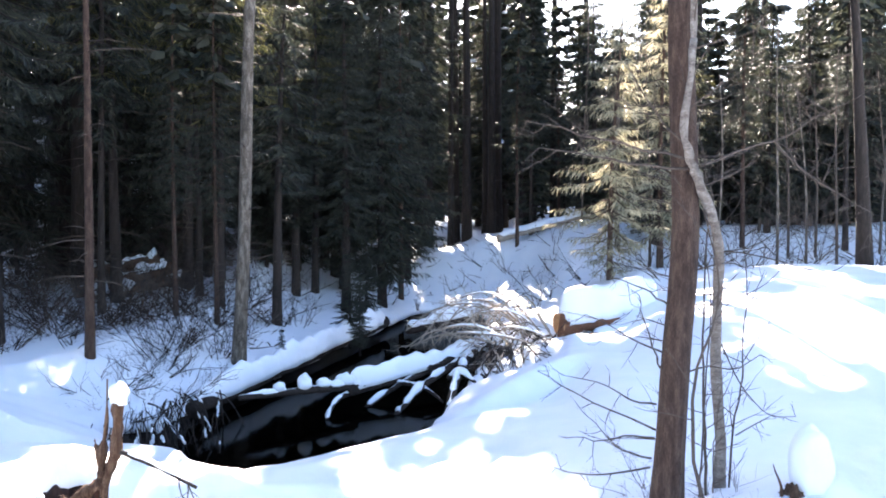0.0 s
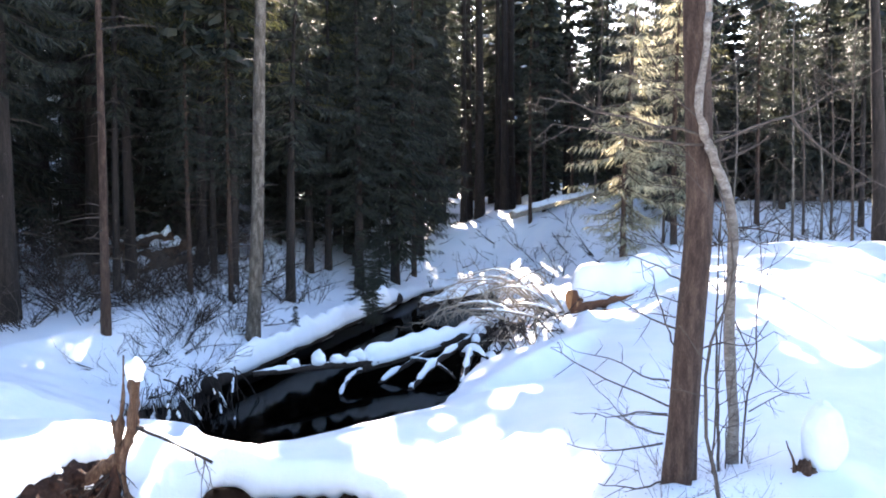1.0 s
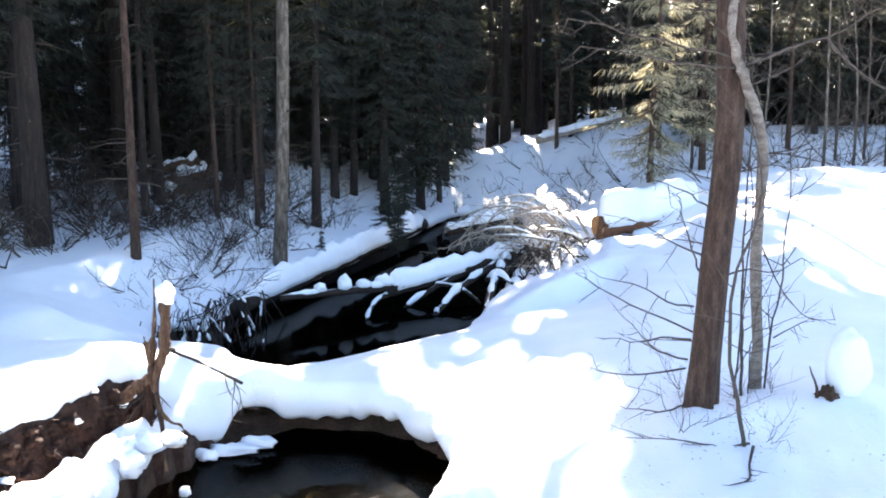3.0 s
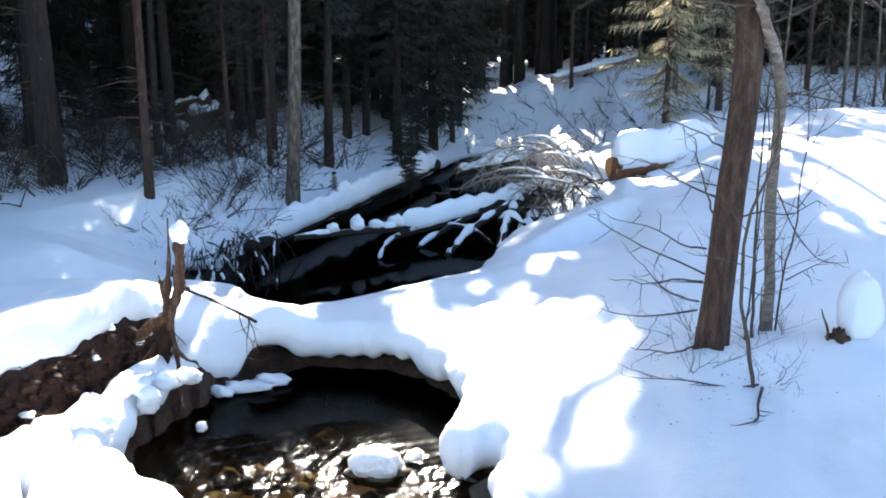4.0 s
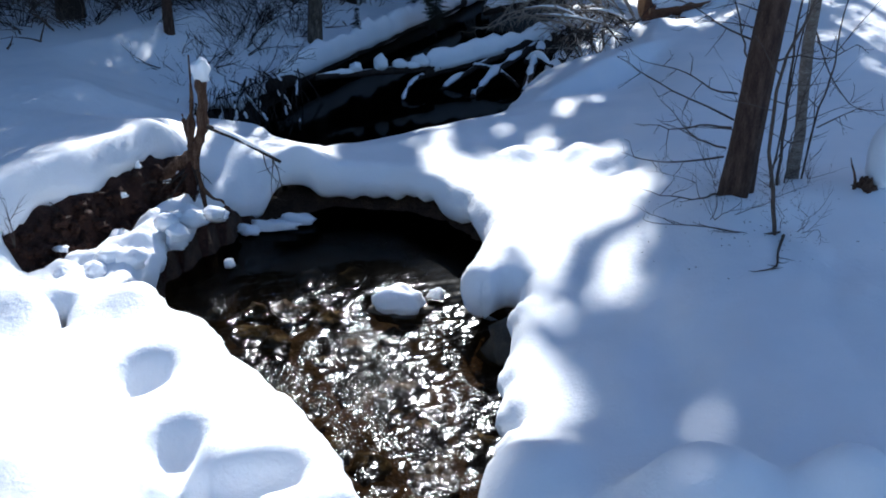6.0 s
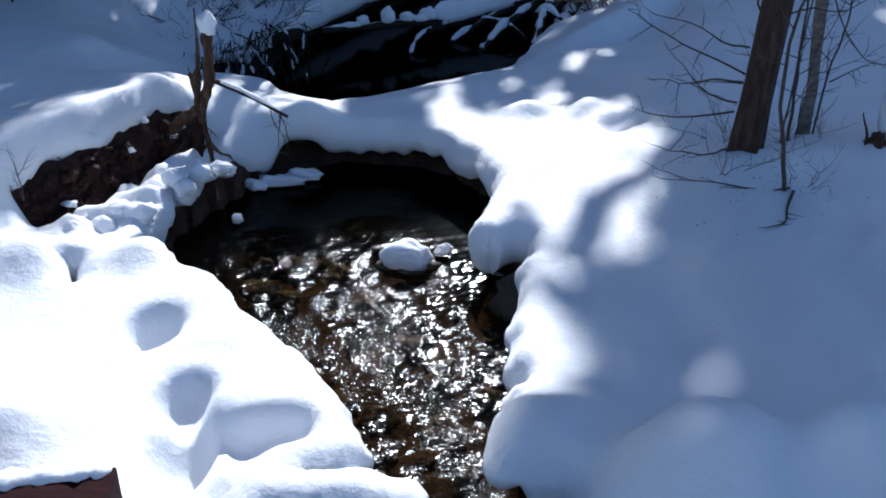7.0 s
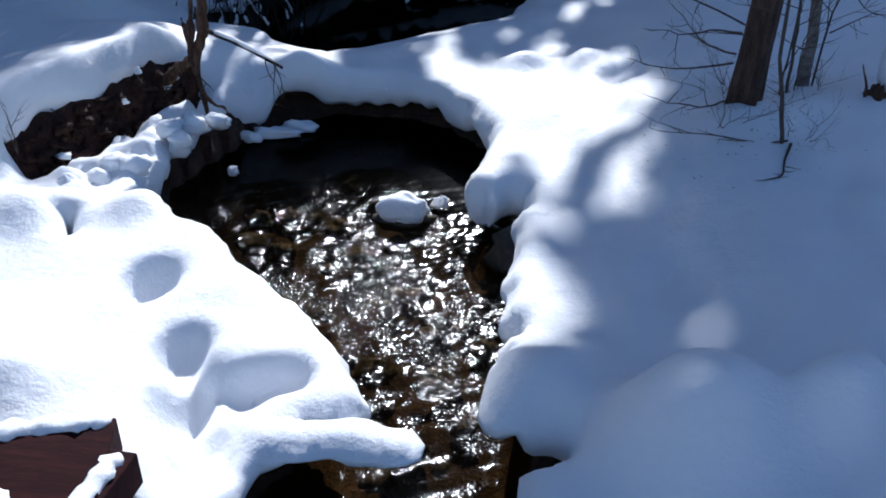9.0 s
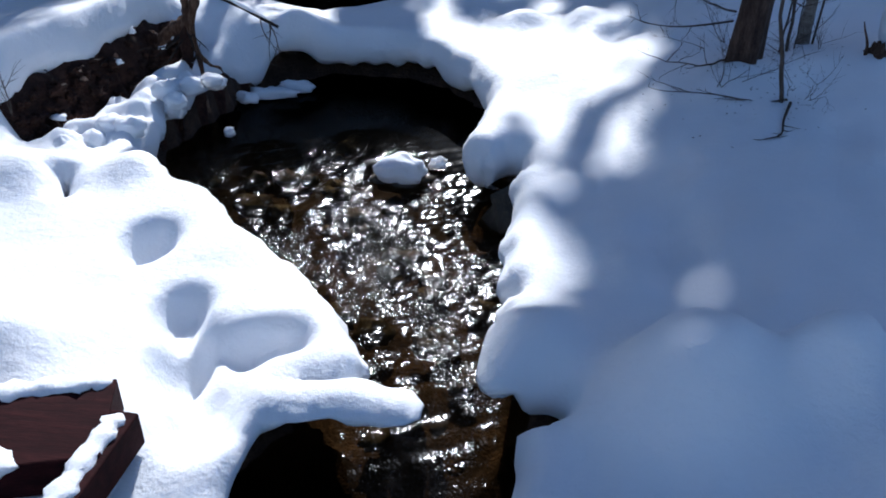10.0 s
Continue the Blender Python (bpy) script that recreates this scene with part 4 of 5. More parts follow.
def saplings():
    """Bare saplings between the spruce and the birch: lines of x, y and height above the creek."""
    rnd = random.Random(21)
    lines = [([(1.92, 6.0, 0.72), (1.84, 6.0, 1.16), (1.75, 6.0, 1.59), (1.74, 6.0, 2.03), (1.79, 6.0, 2.27), (1.92, 6.0, 2.73), (1.80, 6.0, 3.3)], 0.017), ([(2.12, 6.9, 0.8), (2.10, 6.9, 1.48), (2.08, 6.9, 1.98), (2.08, 6.9, 2.64), (2.12, 6.9, 3.4)], 0.014),
             ([(2.03, 6.8, 0.8), (2.05, 6.8, 1.6), (2.10, 6.8, 2.5), (2.06, 6.8, 3.0)], 0.009), ([(2.40, 7.2, 0.8), (2.42, 7.2, 1.41), (2.50, 7.2, 1.87), (2.49, 7.2, 2.13), (2.53, 7.2, 2.62), (2.50, 7.2, 3.0)], 0.010),
             ([(2.22, 7.0, 0.8), (2.2, 7.0, 1.3), (2.26, 7.0, 1.9)], 0.007)]
    for line, r in lines:
        x, y = line[0][:2]
        z0 = land(x, y)
        s = thing("sapling", "thin bare brown sapling in the snow by the spruce", "sapling", (x, y, z0), "saplings")
        pts = curve_points([(a - x, b - y, (c if k else min(c, z0 - 0.1)) - z0) for k, (a, b, c) in enumerate(line)], 20)
        for q in pts[1:]:
            q += Vector((rnd.uniform(-1, 1), rnd.uniform(-1, 1), 0)) * 0.007
        part("stem", Geo().tube(pts, [r * (1 - 0.035 * i) for i in range(20)], 7, 0.08, 4), TWIG, s)
        for _ in range(6):
            b = Geo()
            q = pts[rnd.randint(3, 18)]
            twig(b, q, Vector((rnd.uniform(-1, 1), rnd.uniform(-0.6, 0.4), rnd.uniform(0.0, 0.8))), rnd.uniform(0.2, 0.55), 0.0045, 1, rnd, 3)
            part("branch", b, TWIG, s)
        if r == 0.010:
            for side in ([(2.32, 7.2, 2.18), (2.45, 7.2, 1.9), (2.57, 7.2, 1.73), (2.73, 7.2, 1.58), (2.95, 7.2, 1.57)], [(2.45, 7.2, 1.41), (2.60, 7.2, 1.5), (2.75, 7.2, 1.58)]):
                b = Geo()
                ps = curve_points([(p[0] - x, p[1] - y, p[2] - z0) for p in side], 10)
                b.tube(ps, [0.007 - 0.0005 * i for i in range(10)], 5, cap=False)
                for q in ps[4:]:
                    twig(b, q, Vector((rnd.uniform(-0.4, 1), 0, rnd.uniform(-0.8, 0.5))), rnd.uniform(0.06, 0.2), 0.003, 1, rnd, 2)
                part("branch", b, TWIG, s, "crooked drooping side branch")
        elif r == 0.017:
            b = Geo()
            ps = curve_points([(0.0, 0, 0.95 - z0), (-0.2, 0, 0.89 - z0 + 0.03), (-0.52, 0, 0.97 - z0), (-0.86, 0, 0.98 - z0)], 10)
            b.tube(ps, [0.009 - 0.0007 * i for i in range(10)], 5, cap=False)
            for q in ps[3:]:
                twig(b, q, Vector((-1, 0, rnd.uniform(-0.2, 0.6))), rnd.uniform(0.1, 0.3), 0.0035, 1, rnd, 2)
            part("branch", b, TWIG, s, "low dead branch lying over the snow")


main_tree()
for k, (x, y, n) in enumerate(((1.45, 6.35, 4), (2.05, 6.25, 4), (1.75, 6.95, 5), (2.3, 6.75, 4))):
    shrub(x, y, n, 0.6, 500 + k, TWIG, "low spray of fine dark twigs at the foot of the spruce", 1.1, 0.004, 4)
birch()
saplings()

# a fallen twig on the snow, and crumbs of bark and needles round the stems
rnd = random.Random(15)
fallen = thing("fallen_twig", "crooked dark twig lying on the snow by the saplings", "twig", (1.93, 5.95, land(1.93, 5.95)))
line = [(0.0, 0.0), (-0.10, -0.25), (-0.17, -0.48), (-0.30, -0.55)]
pts = curve_points([(x, y, land(1.93 + x, 5.95 + y) - land(1.93, 5.95) + 0.015) for x, y in line], 10)
g = Geo().tube(pts, [0.012 - 0.0009 * i for i in range(10)], 6, 0.1, 2)
for q in pts[4:]:
    twig(g, q, Vector((rnd.uniform(-1, 0.4), rnd.uniform(-0.6, 0.2), 0.15)), rnd.uniform(0.06, 0.16), 0.004, 0, rnd, 0)
part("stem", g, TWIG, fallen)
g = Geo()
for i in range(260):
    a, r = rnd.uniform(0, 6.28), abs(rnd.gauss(0, 0.55)) + 0.08
    x, y = 1.85 + r * math.cos(a), 6.5 + r * math.sin(a)
    if x < 0.6:
        continue
    p = Vector((x, y, land(x, y) + 0.003))
    d = Vector((rnd.uniform(-1, 1), rnd.uniform(-1, 1), 0.1)).normalized() * rnd.uniform(0.004, 0.014)
    g.kite(p - d, p + d, Vector((-d.y, d.x, 0.0)) * 0.5)
tagged(new("bark_litter", g.mesh("bark_litter", TWIG)), "dark crumbs of bark and needles scattered on the snow", "litter", kind="stuff")


# ---- logs, snags and brush over the upper water ----
def log_thing(name, label, a, b, r0, r1, mat, snow=0.0, bend=0.1, seed=0, lumps=0.25, sway=0.0):
    """A fallen trunk from a to b, with the long lumpy cap of snow that lies on it."""
    rnd = random.Random(seed)
    a, b = Vector(a), Vector(b)
    ob = thing(name, label, "log", a, "fallen logs")
    d = b - a
    n = 26
    pts = [d * (i / (n - 1)) + Vector((sway * math.sin(2.6 * i / (n - 1) + seed) - sway * math.sin(seed), 0, bend * math.sin(math.pi * i / (n - 1)))) + Vector((rnd.uniform(-1, 1), rnd.uniform(-1, 1), rnd.uniform(-1, 1))) * r0 * 0.12 for i in range(n)]
    radii = [r0 + (r1 - r0) * i / (n - 1) for i in range(n)]
    part("wood", Geo().tube(pts, radii, 14, 0.06 if mat is not RED_LOG else 0.13, seed), mat, ob)
    if name == "cut_log":
        part("cut_end", Geo().tube([pts[0] - d.normalized() * 0.012, pts[0] + d.normalized() * 0.02], [r0 * 0.96, r0 * 0.98], 18, 0.03, seed), CUT_WOOD, ob, "pale orange sawn end", smooth=False)
    if snow:
        g = Geo()
        m, sides = int(d.length / 0.10), 14
        side = Vector((-d.y, d.x, 0)).normalized()
        low = 0.0 if snow >= 0.2 else 0.42
        for i in range(m):
            t = i / (m - 1)
            p = pts[min(int(t * (n - 1)), n - 2)].lerp(pts[min(int(t * (n - 1)) + 1, n - 1)], t * (n - 1) % 1)
            r = radii[min(int(t * (n - 1)), n - 1)]
            lump = 1 + lumps * 2.2 * noise.noise((t * d.length * 1.5, seed * 3.1, 0)) + 0.9 * lumps * noise.noise((t * d.length * 4, seed, 4))
            fade = min(1, t * 14, (1 - t) * 14) ** 0.5
            if lumps > 0.8:
                fade *= step(-0.12, 0.16, noise.noise((t * d.length * 2.6, seed * 1.7, 9)))
            w, h = r * 1.12 * (0.6 + 0.4 * lump) * fade + 0.004, snow * max(lump, 0.12) * fade + 0.004
            for k in range(sides):
                an = math.pi * k / (sides - 1)
                wob = 1 + 0.10 * noise.noise((t * d.length * 4, k * 0.6, seed))
                g.v.append(p + side * math.cos(an) * w * wob + Vector((0, 0, r * low + math.sin(an) * (h + r * (1.02 - low)) * wob)))
        for i in range(m - 1):
            for k in range(sides - 1):
                q = i * sides + k
                g.f.append((q, q + sides, q + sides + 1, q + 1))
            g.f.append((i * sides, i * sides + sides - 1, (i + 1) * sides + sides - 1, (i + 1) * sides))
        part("snow_cap", g, SNOW, ob, "white snow lying along the log")
    return ob


log_thing("fallen_log", "snow-covered fallen log reaching over the dark creek", (-3.88, 13.3, 0.22), (-1.55, 22.9, 0.34), 0.14, 0.16, DARK_BARK, 0.25, 0.0, 2, 0.3)
log_thing("fallen_log", "thick snow-covered log lying across the dark creek", (-1.6, 14.4, 0.26), (1.7, 18.0, 0.62), 0.10, 0.19, DARK_BARK, 0.21, 0.02, 5, 0.4)
thin = log_thing("fallen_log", "thin log with separate lumps of snow over the water", (-3.1, 13.1, 0.44), (-1.35, 14.6, 0.34), 0.045, 0.07, DARK_BARK, 0.05, 0.0, 9, 0.95)
for k, (t, w, h) in enumerate(((0.30, 0.10, 0.08), (0.50, 0.115, 0.14), (0.66, 0.12, 0.08), (0.84, 0.16, 0.11))):
    part("snow_lump", Geo().blob((1.75 * t, 1.5 * t, 0.05 - 0.1 * t + h * 0.6), (w, 0.1, h), 0.2, k + 5, 12, 16, -0.7), SNOW, thin)
log_thing("fallen_log", "short dark log with snow on it across the far water", (-0.9, 21.6, 0.3), (0.9, 22.6, 0.5), 0.12, 0.14, DARK_BARK, 0.14, 0.03, 29, 0.7)
for a, b, r, snow, sd in (((-0.2, 15.9, 0.36), (-1.18, 14.4, -0.03), 0.06, 0.07, 1), ((0.3, 16.2, 0.45), (-0.58, 13.85, -0.03), 0.075, 0.07, 2), ((0.62, 16.8, 0.55), (0.16, 14.0, 0.0), 0.10, 0.09, 3),
                          ((1.5, 17.9, 0.62), (0.20, 14.35, -0.05), 0.14, 0.03, 4), ((-0.9, 15.2, 0.25), (-0.1, 14.5, 0.05), 0.04, 0.03, 6), ((0.1, 15.4, 0.3), (0.75, 15.0, 0.3), 0.05, 0.04, 8), ((-1.5, 14.6, 0.2), (-1.9, 13.5, -0.03), 0.05, 0.03, 10)):
    log_thing("broken_branch", "dark broken limb with lumpy snow slanting into the creek", a, b, r, r * 0.55, DARK_BARK, snow, 0.10, sd, 0.95, 0.10)
log_thing("cut_log", "red-brown sawn log under a thick pillow of snow", (2.3, 17.2, 1.0), (4.5, 18.1, 1.28), 0.24, 0.20, RED_LOG, 0.45, 0.0, 12, 0.12)
log_thing("cut_log", "red-brown sawn log half buried in snow", (3.0, 17.2, 0.66), (4.3, 17.8, 0.95), 0.2, 0.2, RED_LOG, 0.05, 0.0, 13, 0.2)
log_thing("fallen_log", "pale fallen trunk resting on the far snowy bank", (1.9, 29.8, 2.3), (5.2, 31.5, 3.1), 0.13, 0.09, PALE_TWIG, 0.12, 0.0, 15, 0.2)
for a, b, r, sd in (((-8.2, 19.4, 1.35), (-6.1, 20.3, 1.95), 0.20, 21), ((-8.3, 20.4, 1.75), (-6.5, 20.1, 2.15), 0.17, 22), ((-7.7, 19.0, 1.35), (-6.3, 21.0, 1.65), 0.17, 23), ((-7.0, 19.3, 1.3), (-7.9, 20.9, 2.0), 0.12, 24)):
    log_thing("rotten_log", "dark brown rotten log in a snowy heap under the trees", a, b, r, r * 0.7, ROT_WOOD, 0.13, 0.0, sd, 0.85, 0.12)


def brush_pile():
    """Pale limbs that arch over to the water, and a dense tangle of twigs beneath them."""
    rnd = random.Random(31)
    pile = thing("brush_pile", "tangled pile of sunlit pale branches on the creek bank", "brush", (1.45, 16.6, 0.5))
    for i in range(26):
        g = Geo()
        x, y, z = rnd.uniform(-0.2, 0.8), rnd.uniform(-0.5, 1.0), rnd.uniform(0.2, 0.6)
        rise, reach = rnd.uniform(0.15, 0.75), rnd.uniform(0.8, 2.3)
        pts = curve_points([(x, y, z), (x - reach * 0.35, y + rnd.uniform(-0.2, 0.3), z + rise), (x - reach * 0.75, y + rnd.uniform(-0.2, 0.5), z + rise * 0.75), (x - reach, y + rnd.uniform(-0.3, 0.6), z - 0.1)], 10)
        r = rnd.uniform(0.010, 0.020)
        g.tube(pts, [r * (1 - 0.07 * k) for k in range(10)], 6, 0.1, i, cap=False)
        for q in pts[2:]:
            twig(g, q, Vector((rnd.uniform(-1, 0.3), rnd.uniform(-0.6, 0.6), rnd.uniform(-0.6, 0.5))), rnd.uniform(0.2, 0.6), r * 0.5, 1, rnd, 2, 0.1)
        part("branch", g, PALE_TWIG, pile, "pale arching branch")
        if i % 2:
            k = [q + Vector((0, 0, r + 0.006)) for q in pts[1:6]]
            part("snow_streak", Geo().tube(k, [0.008, 0.016, 0.02, 0.014, 0.006], 7, 0.4, i), SNOW, pile)
    for i in range(150):
        g = Geo()
        p = Vector((rnd.uniform(-0.75, 0.8), rnd.uniform(-1.5, 0.9), 0))
        p.z = rnd.uniform(-0.35, 0.55) * (1 - 0.35 * abs(p.x))
        twig(g, p, Vector((rnd.uniform(-1, 0.6), rnd.uniform(-1, 0.4), rnd.uniform(-0.9, 0.5))), rnd.uniform(0.3, 0.9), rnd.uniform(0.008, 0.022), 1, rnd, 4, 0.1)
        # low twigs take only darker barks, putting the pile's inner shade into colour
        part("branch", g, (PALE_TWIG, TWIG, DARK_BARK)[i % 3] if p.z > -0.05 else (TWIG, DARK_BARK)[i % 2], pile)


brush_pile()
for i, (x, y) in enumerate(((-4.0, 11.0), (-4.35, 11.9), (-4.1, 12.6), (-3.7, 11.3), (-3.8, 13.2), (-3.65, 12.2))):
    rnd = random.Random(60 + i)
    ob = thing("root_tangle", "dark snow-dusted roots hanging over the undercut bank", "roots", (x, y, 0.46), "roots")
    clumps = []
    for _ in range(16):
        g = Geo()
        pts = twig(g, Vector((rnd.uniform(-0.45, 0.45), rnd.uniform(-0.3, 0.3), rnd.uniform(-0.12, 0.08))), Vector((rnd.uniform(-0.3, 0.6), rnd.uniform(-0.7, 0.2), rnd.uniform(-1.2, 0.0))), rnd.uniform(0.4, 0.9), rnd.uniform(0.006, 0.014), 1, rnd, 4, 0.3)
        part("root", g, DARK_BARK, ob)
        clumps += pts[1:4]
    for q in rnd.sample(range(len(clumps) - 1), 8):
        if (clumps[q] - clumps[q + 1]).length < 0.4:
            k = [clumps[q].lerp(clumps[q + 1], s / 5) + Vector((0, 0, 0.022)) for s in range(6)]
            w = rnd.uniform(0.009, 0.02)
            part("snow_streak", Geo().tube(k, [w * 0.4, w, w * 1.2, w * 0.9, w * 1.1, w * 0.3], 8, 0.4, q), SNOW, ob)

# dark brush leaning over the undercut bank
for k, (x, y) in enumerate(((-4.6, 12.6), (-4.9, 13.4), (-4.3, 13.4), (-5.1, 12.9), (-4.1, 14.1), (-4.7, 14.2))):
    shrub(x, y, 8, 0.8, 640 + k, DARK_BARK, "dark leafless brush leaning over the undercut bank", 1.7, 0.011, 4)

# bare brush under the trees
rnd = random.Random(90)
bushes = [shrub(-6.5 + 0.4 * k, 16.0 + 0.5 * k, 9, 1.25, 200 + k, DARK_BARK if k % 3 else TWIG, "leafless brown brush in the snow under the trees", 0.9, 0.010, 4) for k in range(9)]
for i in range(105):
    y = 13.6 + 9.0 * rnd.random() ** 1.2
    x = rnd.uniform(-0.58 * y - 0.6, -3.9 - 0.05 * (y - 13.0))
    if float(open_water(np.array(x), np.array(y))) < 0.5 or (y < 15.0 and -6.0 < x < -4.9):
        continue
    copy_thing(bushes[i % 9], placed(x, y, rnd.uniform(0, 360), 1.0, 0.02) @ Matrix.Scale(rnd.uniform(0.5, 1.15), 4))
for i in range(46):
    y = rnd.uniform(20.0, 32.0)
    x = rnd.uniform(-0.52 * y, -0.22 * y)
    copy_thing(bushes[i % 9], placed(x, y, rnd.uniform(0, 360), 1.0, 0.02) @ Matrix.Scale(rnd.uniform(0.9, 1.9), 4))
for i, (x, y) in enumerate(((5.0, 19.5), (6.3, 20.5), (7.6, 21.5), (9.2, 22.0), (11.5, 23.0), (4.4, 22.5), (3.0, 26.0), (1.6, 27.5), (2.4, 22.8), (6.0, 25.0), (7.5, 24.2), (8.6, 25.5), (10.0, 24.6), (11.2, 25.8), (12.6, 25.0), (13.8, 26.2), (7.0, 27.5), (9.4, 28.0), (12.0, 28.5), (14.5, 27.5), (2.2, 28.8), (0.4, 28.6), (3.6, 28.2))):
    shrub(x, y, 4 if x < 4.6 else 6, rnd.uniform(0.6, 1.1) if x < 4.6 else rnd.uniform(1.0, 1.9) if y < 23.5 else rnd.uniform(1.6, 2.8), 300 + i, TWIG, "leafless brown brush on the snowy rise", 0.7, 0.013, 3)


# leafless young trees behind the rise
rnd = random.Random(66)
for i in range(26):
    x, y = rnd.uniform(4.5, 15), rnd.uniform(23.5, 30)
    h = rnd.uniform(4.5, 8.0)
    s = thing("bare_sapling", "slender leafless grey tree behind the snowy rise", "tree", (x, y, land(x, y)), "leafless young trees")
    pts = trunk_points(h, (rnd.uniform(-0.06, 0.06), 0), 0.15, 9, i)
    pts[0].z = -0.2
    part("trunk", Geo().tube(pts, [0.045 * (1 - 0.1 * k) + 0.004 for k in range(9)], 6, 0.05, i), rnd.choice((TWIG, GREY_BARK)), s)
    for _ in range(9):
        g = Geo()
        twig(g, at_height(pts, rnd.uniform(0.8, h * 0.95)), Vector((rnd.uniform(-1, 1), rnd.uniform(-1, 1), rnd.uniform(0.1, 0.9))), rnd.uniform(0.6, 1.6), 0.014, 1, rnd, 4)
        part("branch", g, TWIG, s)

# fallen twigs and leaf litter on the forest snow
rnd = random.Random(33)
g = Geo()
for i in range(900):
    x, y = (rnd.uniform(-11, -3.4), rnd.uniform(11.5, 26)) if i < 520 else (rnd.uniform(-2.5, 14), rnd.uniform(21, 33))
    if float(open_water(np.array(x), np.array(y))) < 0.3 or (x > -7 and y < 14.5):
        continue
    p = Vector((x, y, land(x, y) + 0.01))
    twig(g, p, Vector((rnd.uniform(-1, 1), rnd.uniform(-1, 1), rnd.uniform(0, 0.6))), rnd.uniform(0.12, 0.7), rnd.uniform(0.006, 0.018), 1 if i % 3 == 0 else 0, rnd, 2)
litter = new("forest_litter", g.mesh("forest_litter", TWIG))
tagged(litter, "dark twigs and litter scattered over the forest snow", "twigs", kind="stuff")


# ---- the near left bank ----
def broken_stump():
    ob = thing("broken_stump", "splintered red-brown stump with a cap of snow", "stump", (-2.86, 7.4, 0.55))
    rnd = random.Random(17)
    for k, (ctrl, r, mat) in enumerate(((((-0.09, 0, 0.38), (-0.09, 0.01, 0.61), (-0.035, 0, 0.89), (-0.02, 0, 1.30)), (0.03, 0.04, 0.016, 0.007), ROT_WOOD),
                                        (((-0.06, 0, 0.36), (-0.01, 0, 0.52), (0.045, 0, 0.68), (0.06, 0, 0.89), (0.07, 0, 1.10)), (0.03, 0.042, 0.045, 0.044, 0.05), ROT_WOOD),
                                        (((0.05, 0.03, 0.6), (0.025, 0.02, 0.8), (0.03, 0.02, 1.05)), (0.02, 0.02, 0.008), GREY_BARK),
                                        (((-0.08, 0, 0.5), (-0.075, 0, 0.36), (-0.03, -0.02, 0.13), (0.02, -0.04, -0.22)), (0.04, 0.038, 0.025, 0.018), ROT_WOOD),
                                        (((-0.06, 0, 0.42), (-0.2, 0.02, 0.32), (-0.34, 0.03, 0.22), (-0.48, 0.03, 0.05)), (0.05, 0.055, 0.05, 0.03), ROT_WOOD),
                                        (((-0.1, 0, 0.6), (-0.12, -0.01, 0.7), (-0.135, -0.01, 0.78)), (0.026, 0.018, 0.006), ROT_WOOD),
                                        (((-0.12, 0.02, 0.36), (-0.12, 0.0, 0.1), (-0.16, -0.02, -0.2)), (0.05, 0.05, 0.04), ROOT_SOIL),
                                        (((-0.02, -0.02, 0.1), (0.08, -0.05, 0.0), (0.17, -0.06, -0.02), (0.22, -0.08, -0.08)), (0.018, 0.014, 0.012, 0.007), ROT_WOOD))):
        pts = curve_points(ctrl, 12)
        g = Geo().tube(pts, [r[min(int(i / 12 * len(r)), len(r) - 1)] for i in range(12)], 9, 0.35, k + 2)
        part("splinter" if k < 3 else "root", g, mat, ob)
    for d, ln, r in (((0.25, -0.4, -0.5), 0.3, 0.012), ((-0.7, -0.3, -0.4), 0.4, 0.014), ((-0.4, -0.3, -0.7), 0.45, 0.012), ((0.5, -0.2, -0.3), 0.3, 0.01)):
        g = Geo()
        twig(g, Vector((-0.1, 0, 0.3)), Vector(d), ln, r, 1, rnd, 3, 0.05)
        part("root", g, DARK_BARK, ob)
    part("snow_cap", Geo().blob((0.08, 0, 1.16), (0.078, 0.07, 0.12), 0.17, 4, 20, 26, -0.7), SNOW, ob, "rounded cap of snow")
    st = thing("dead_branch", "dark dead branch leaning from the stump, snow along it", "branch", (-2.72, 7.25, 1.26))
    pts = curve_points([(0, 0, 0.0), (0.3, 0, -0.13), (0.64, 0, -0.31)], 10)
    part("wood", Geo().tube(pts, [0.022 - 0.001 * i for i in range(10)], 7, 0.15, 3), DARK_BARK, st)
    part("snow", Geo().tube([p + Vector((0, 0, 0.02)) for p in pts[1:9]], [0.018, 0.02, 0.022, 0.02, 0.021, 0.018, 0.015, 0.008], 7, 0.2, 5), SNOW, st)
    for _ in range(3):
        g = Geo()
        twig(g, pts[rnd.randint(4, 9)], Vector((0.2, 0, -1)), 0.35, 0.008, 1, rnd, 3)
        part("side_twig", g, TWIG, st)


broken_stump()
rnd = random.Random(44)
# lumps of soil and roots in the bare bank
for i in range(150):
    t, up = rnd.uniform(0.02, 0.97), rnd.uniform(-0.14, 0.02)
    x, y = -3.78 + 0.58 * t - 0.965 * up, 5.7 + 2.15 * t + 0.26 * up
    z = land(x, y) - 0.06
    s = rnd.uniform(0.018, 0.045) if i % 5 else rnd.uniform(0.05, 0.085)
    tagged(new("clod", Geo().blob((0, 0, 0), (s, s * rnd.uniform(0.7, 1.3), s * rnd.uniform(0.5, 0.9)), 0.5, i, 9, 12, -1, 2.9).mesh("clod", ROOT_SOIL)), "crumbling red-brown clod of earth and roots", "earth", "clods of earth").location = (x, y, z)
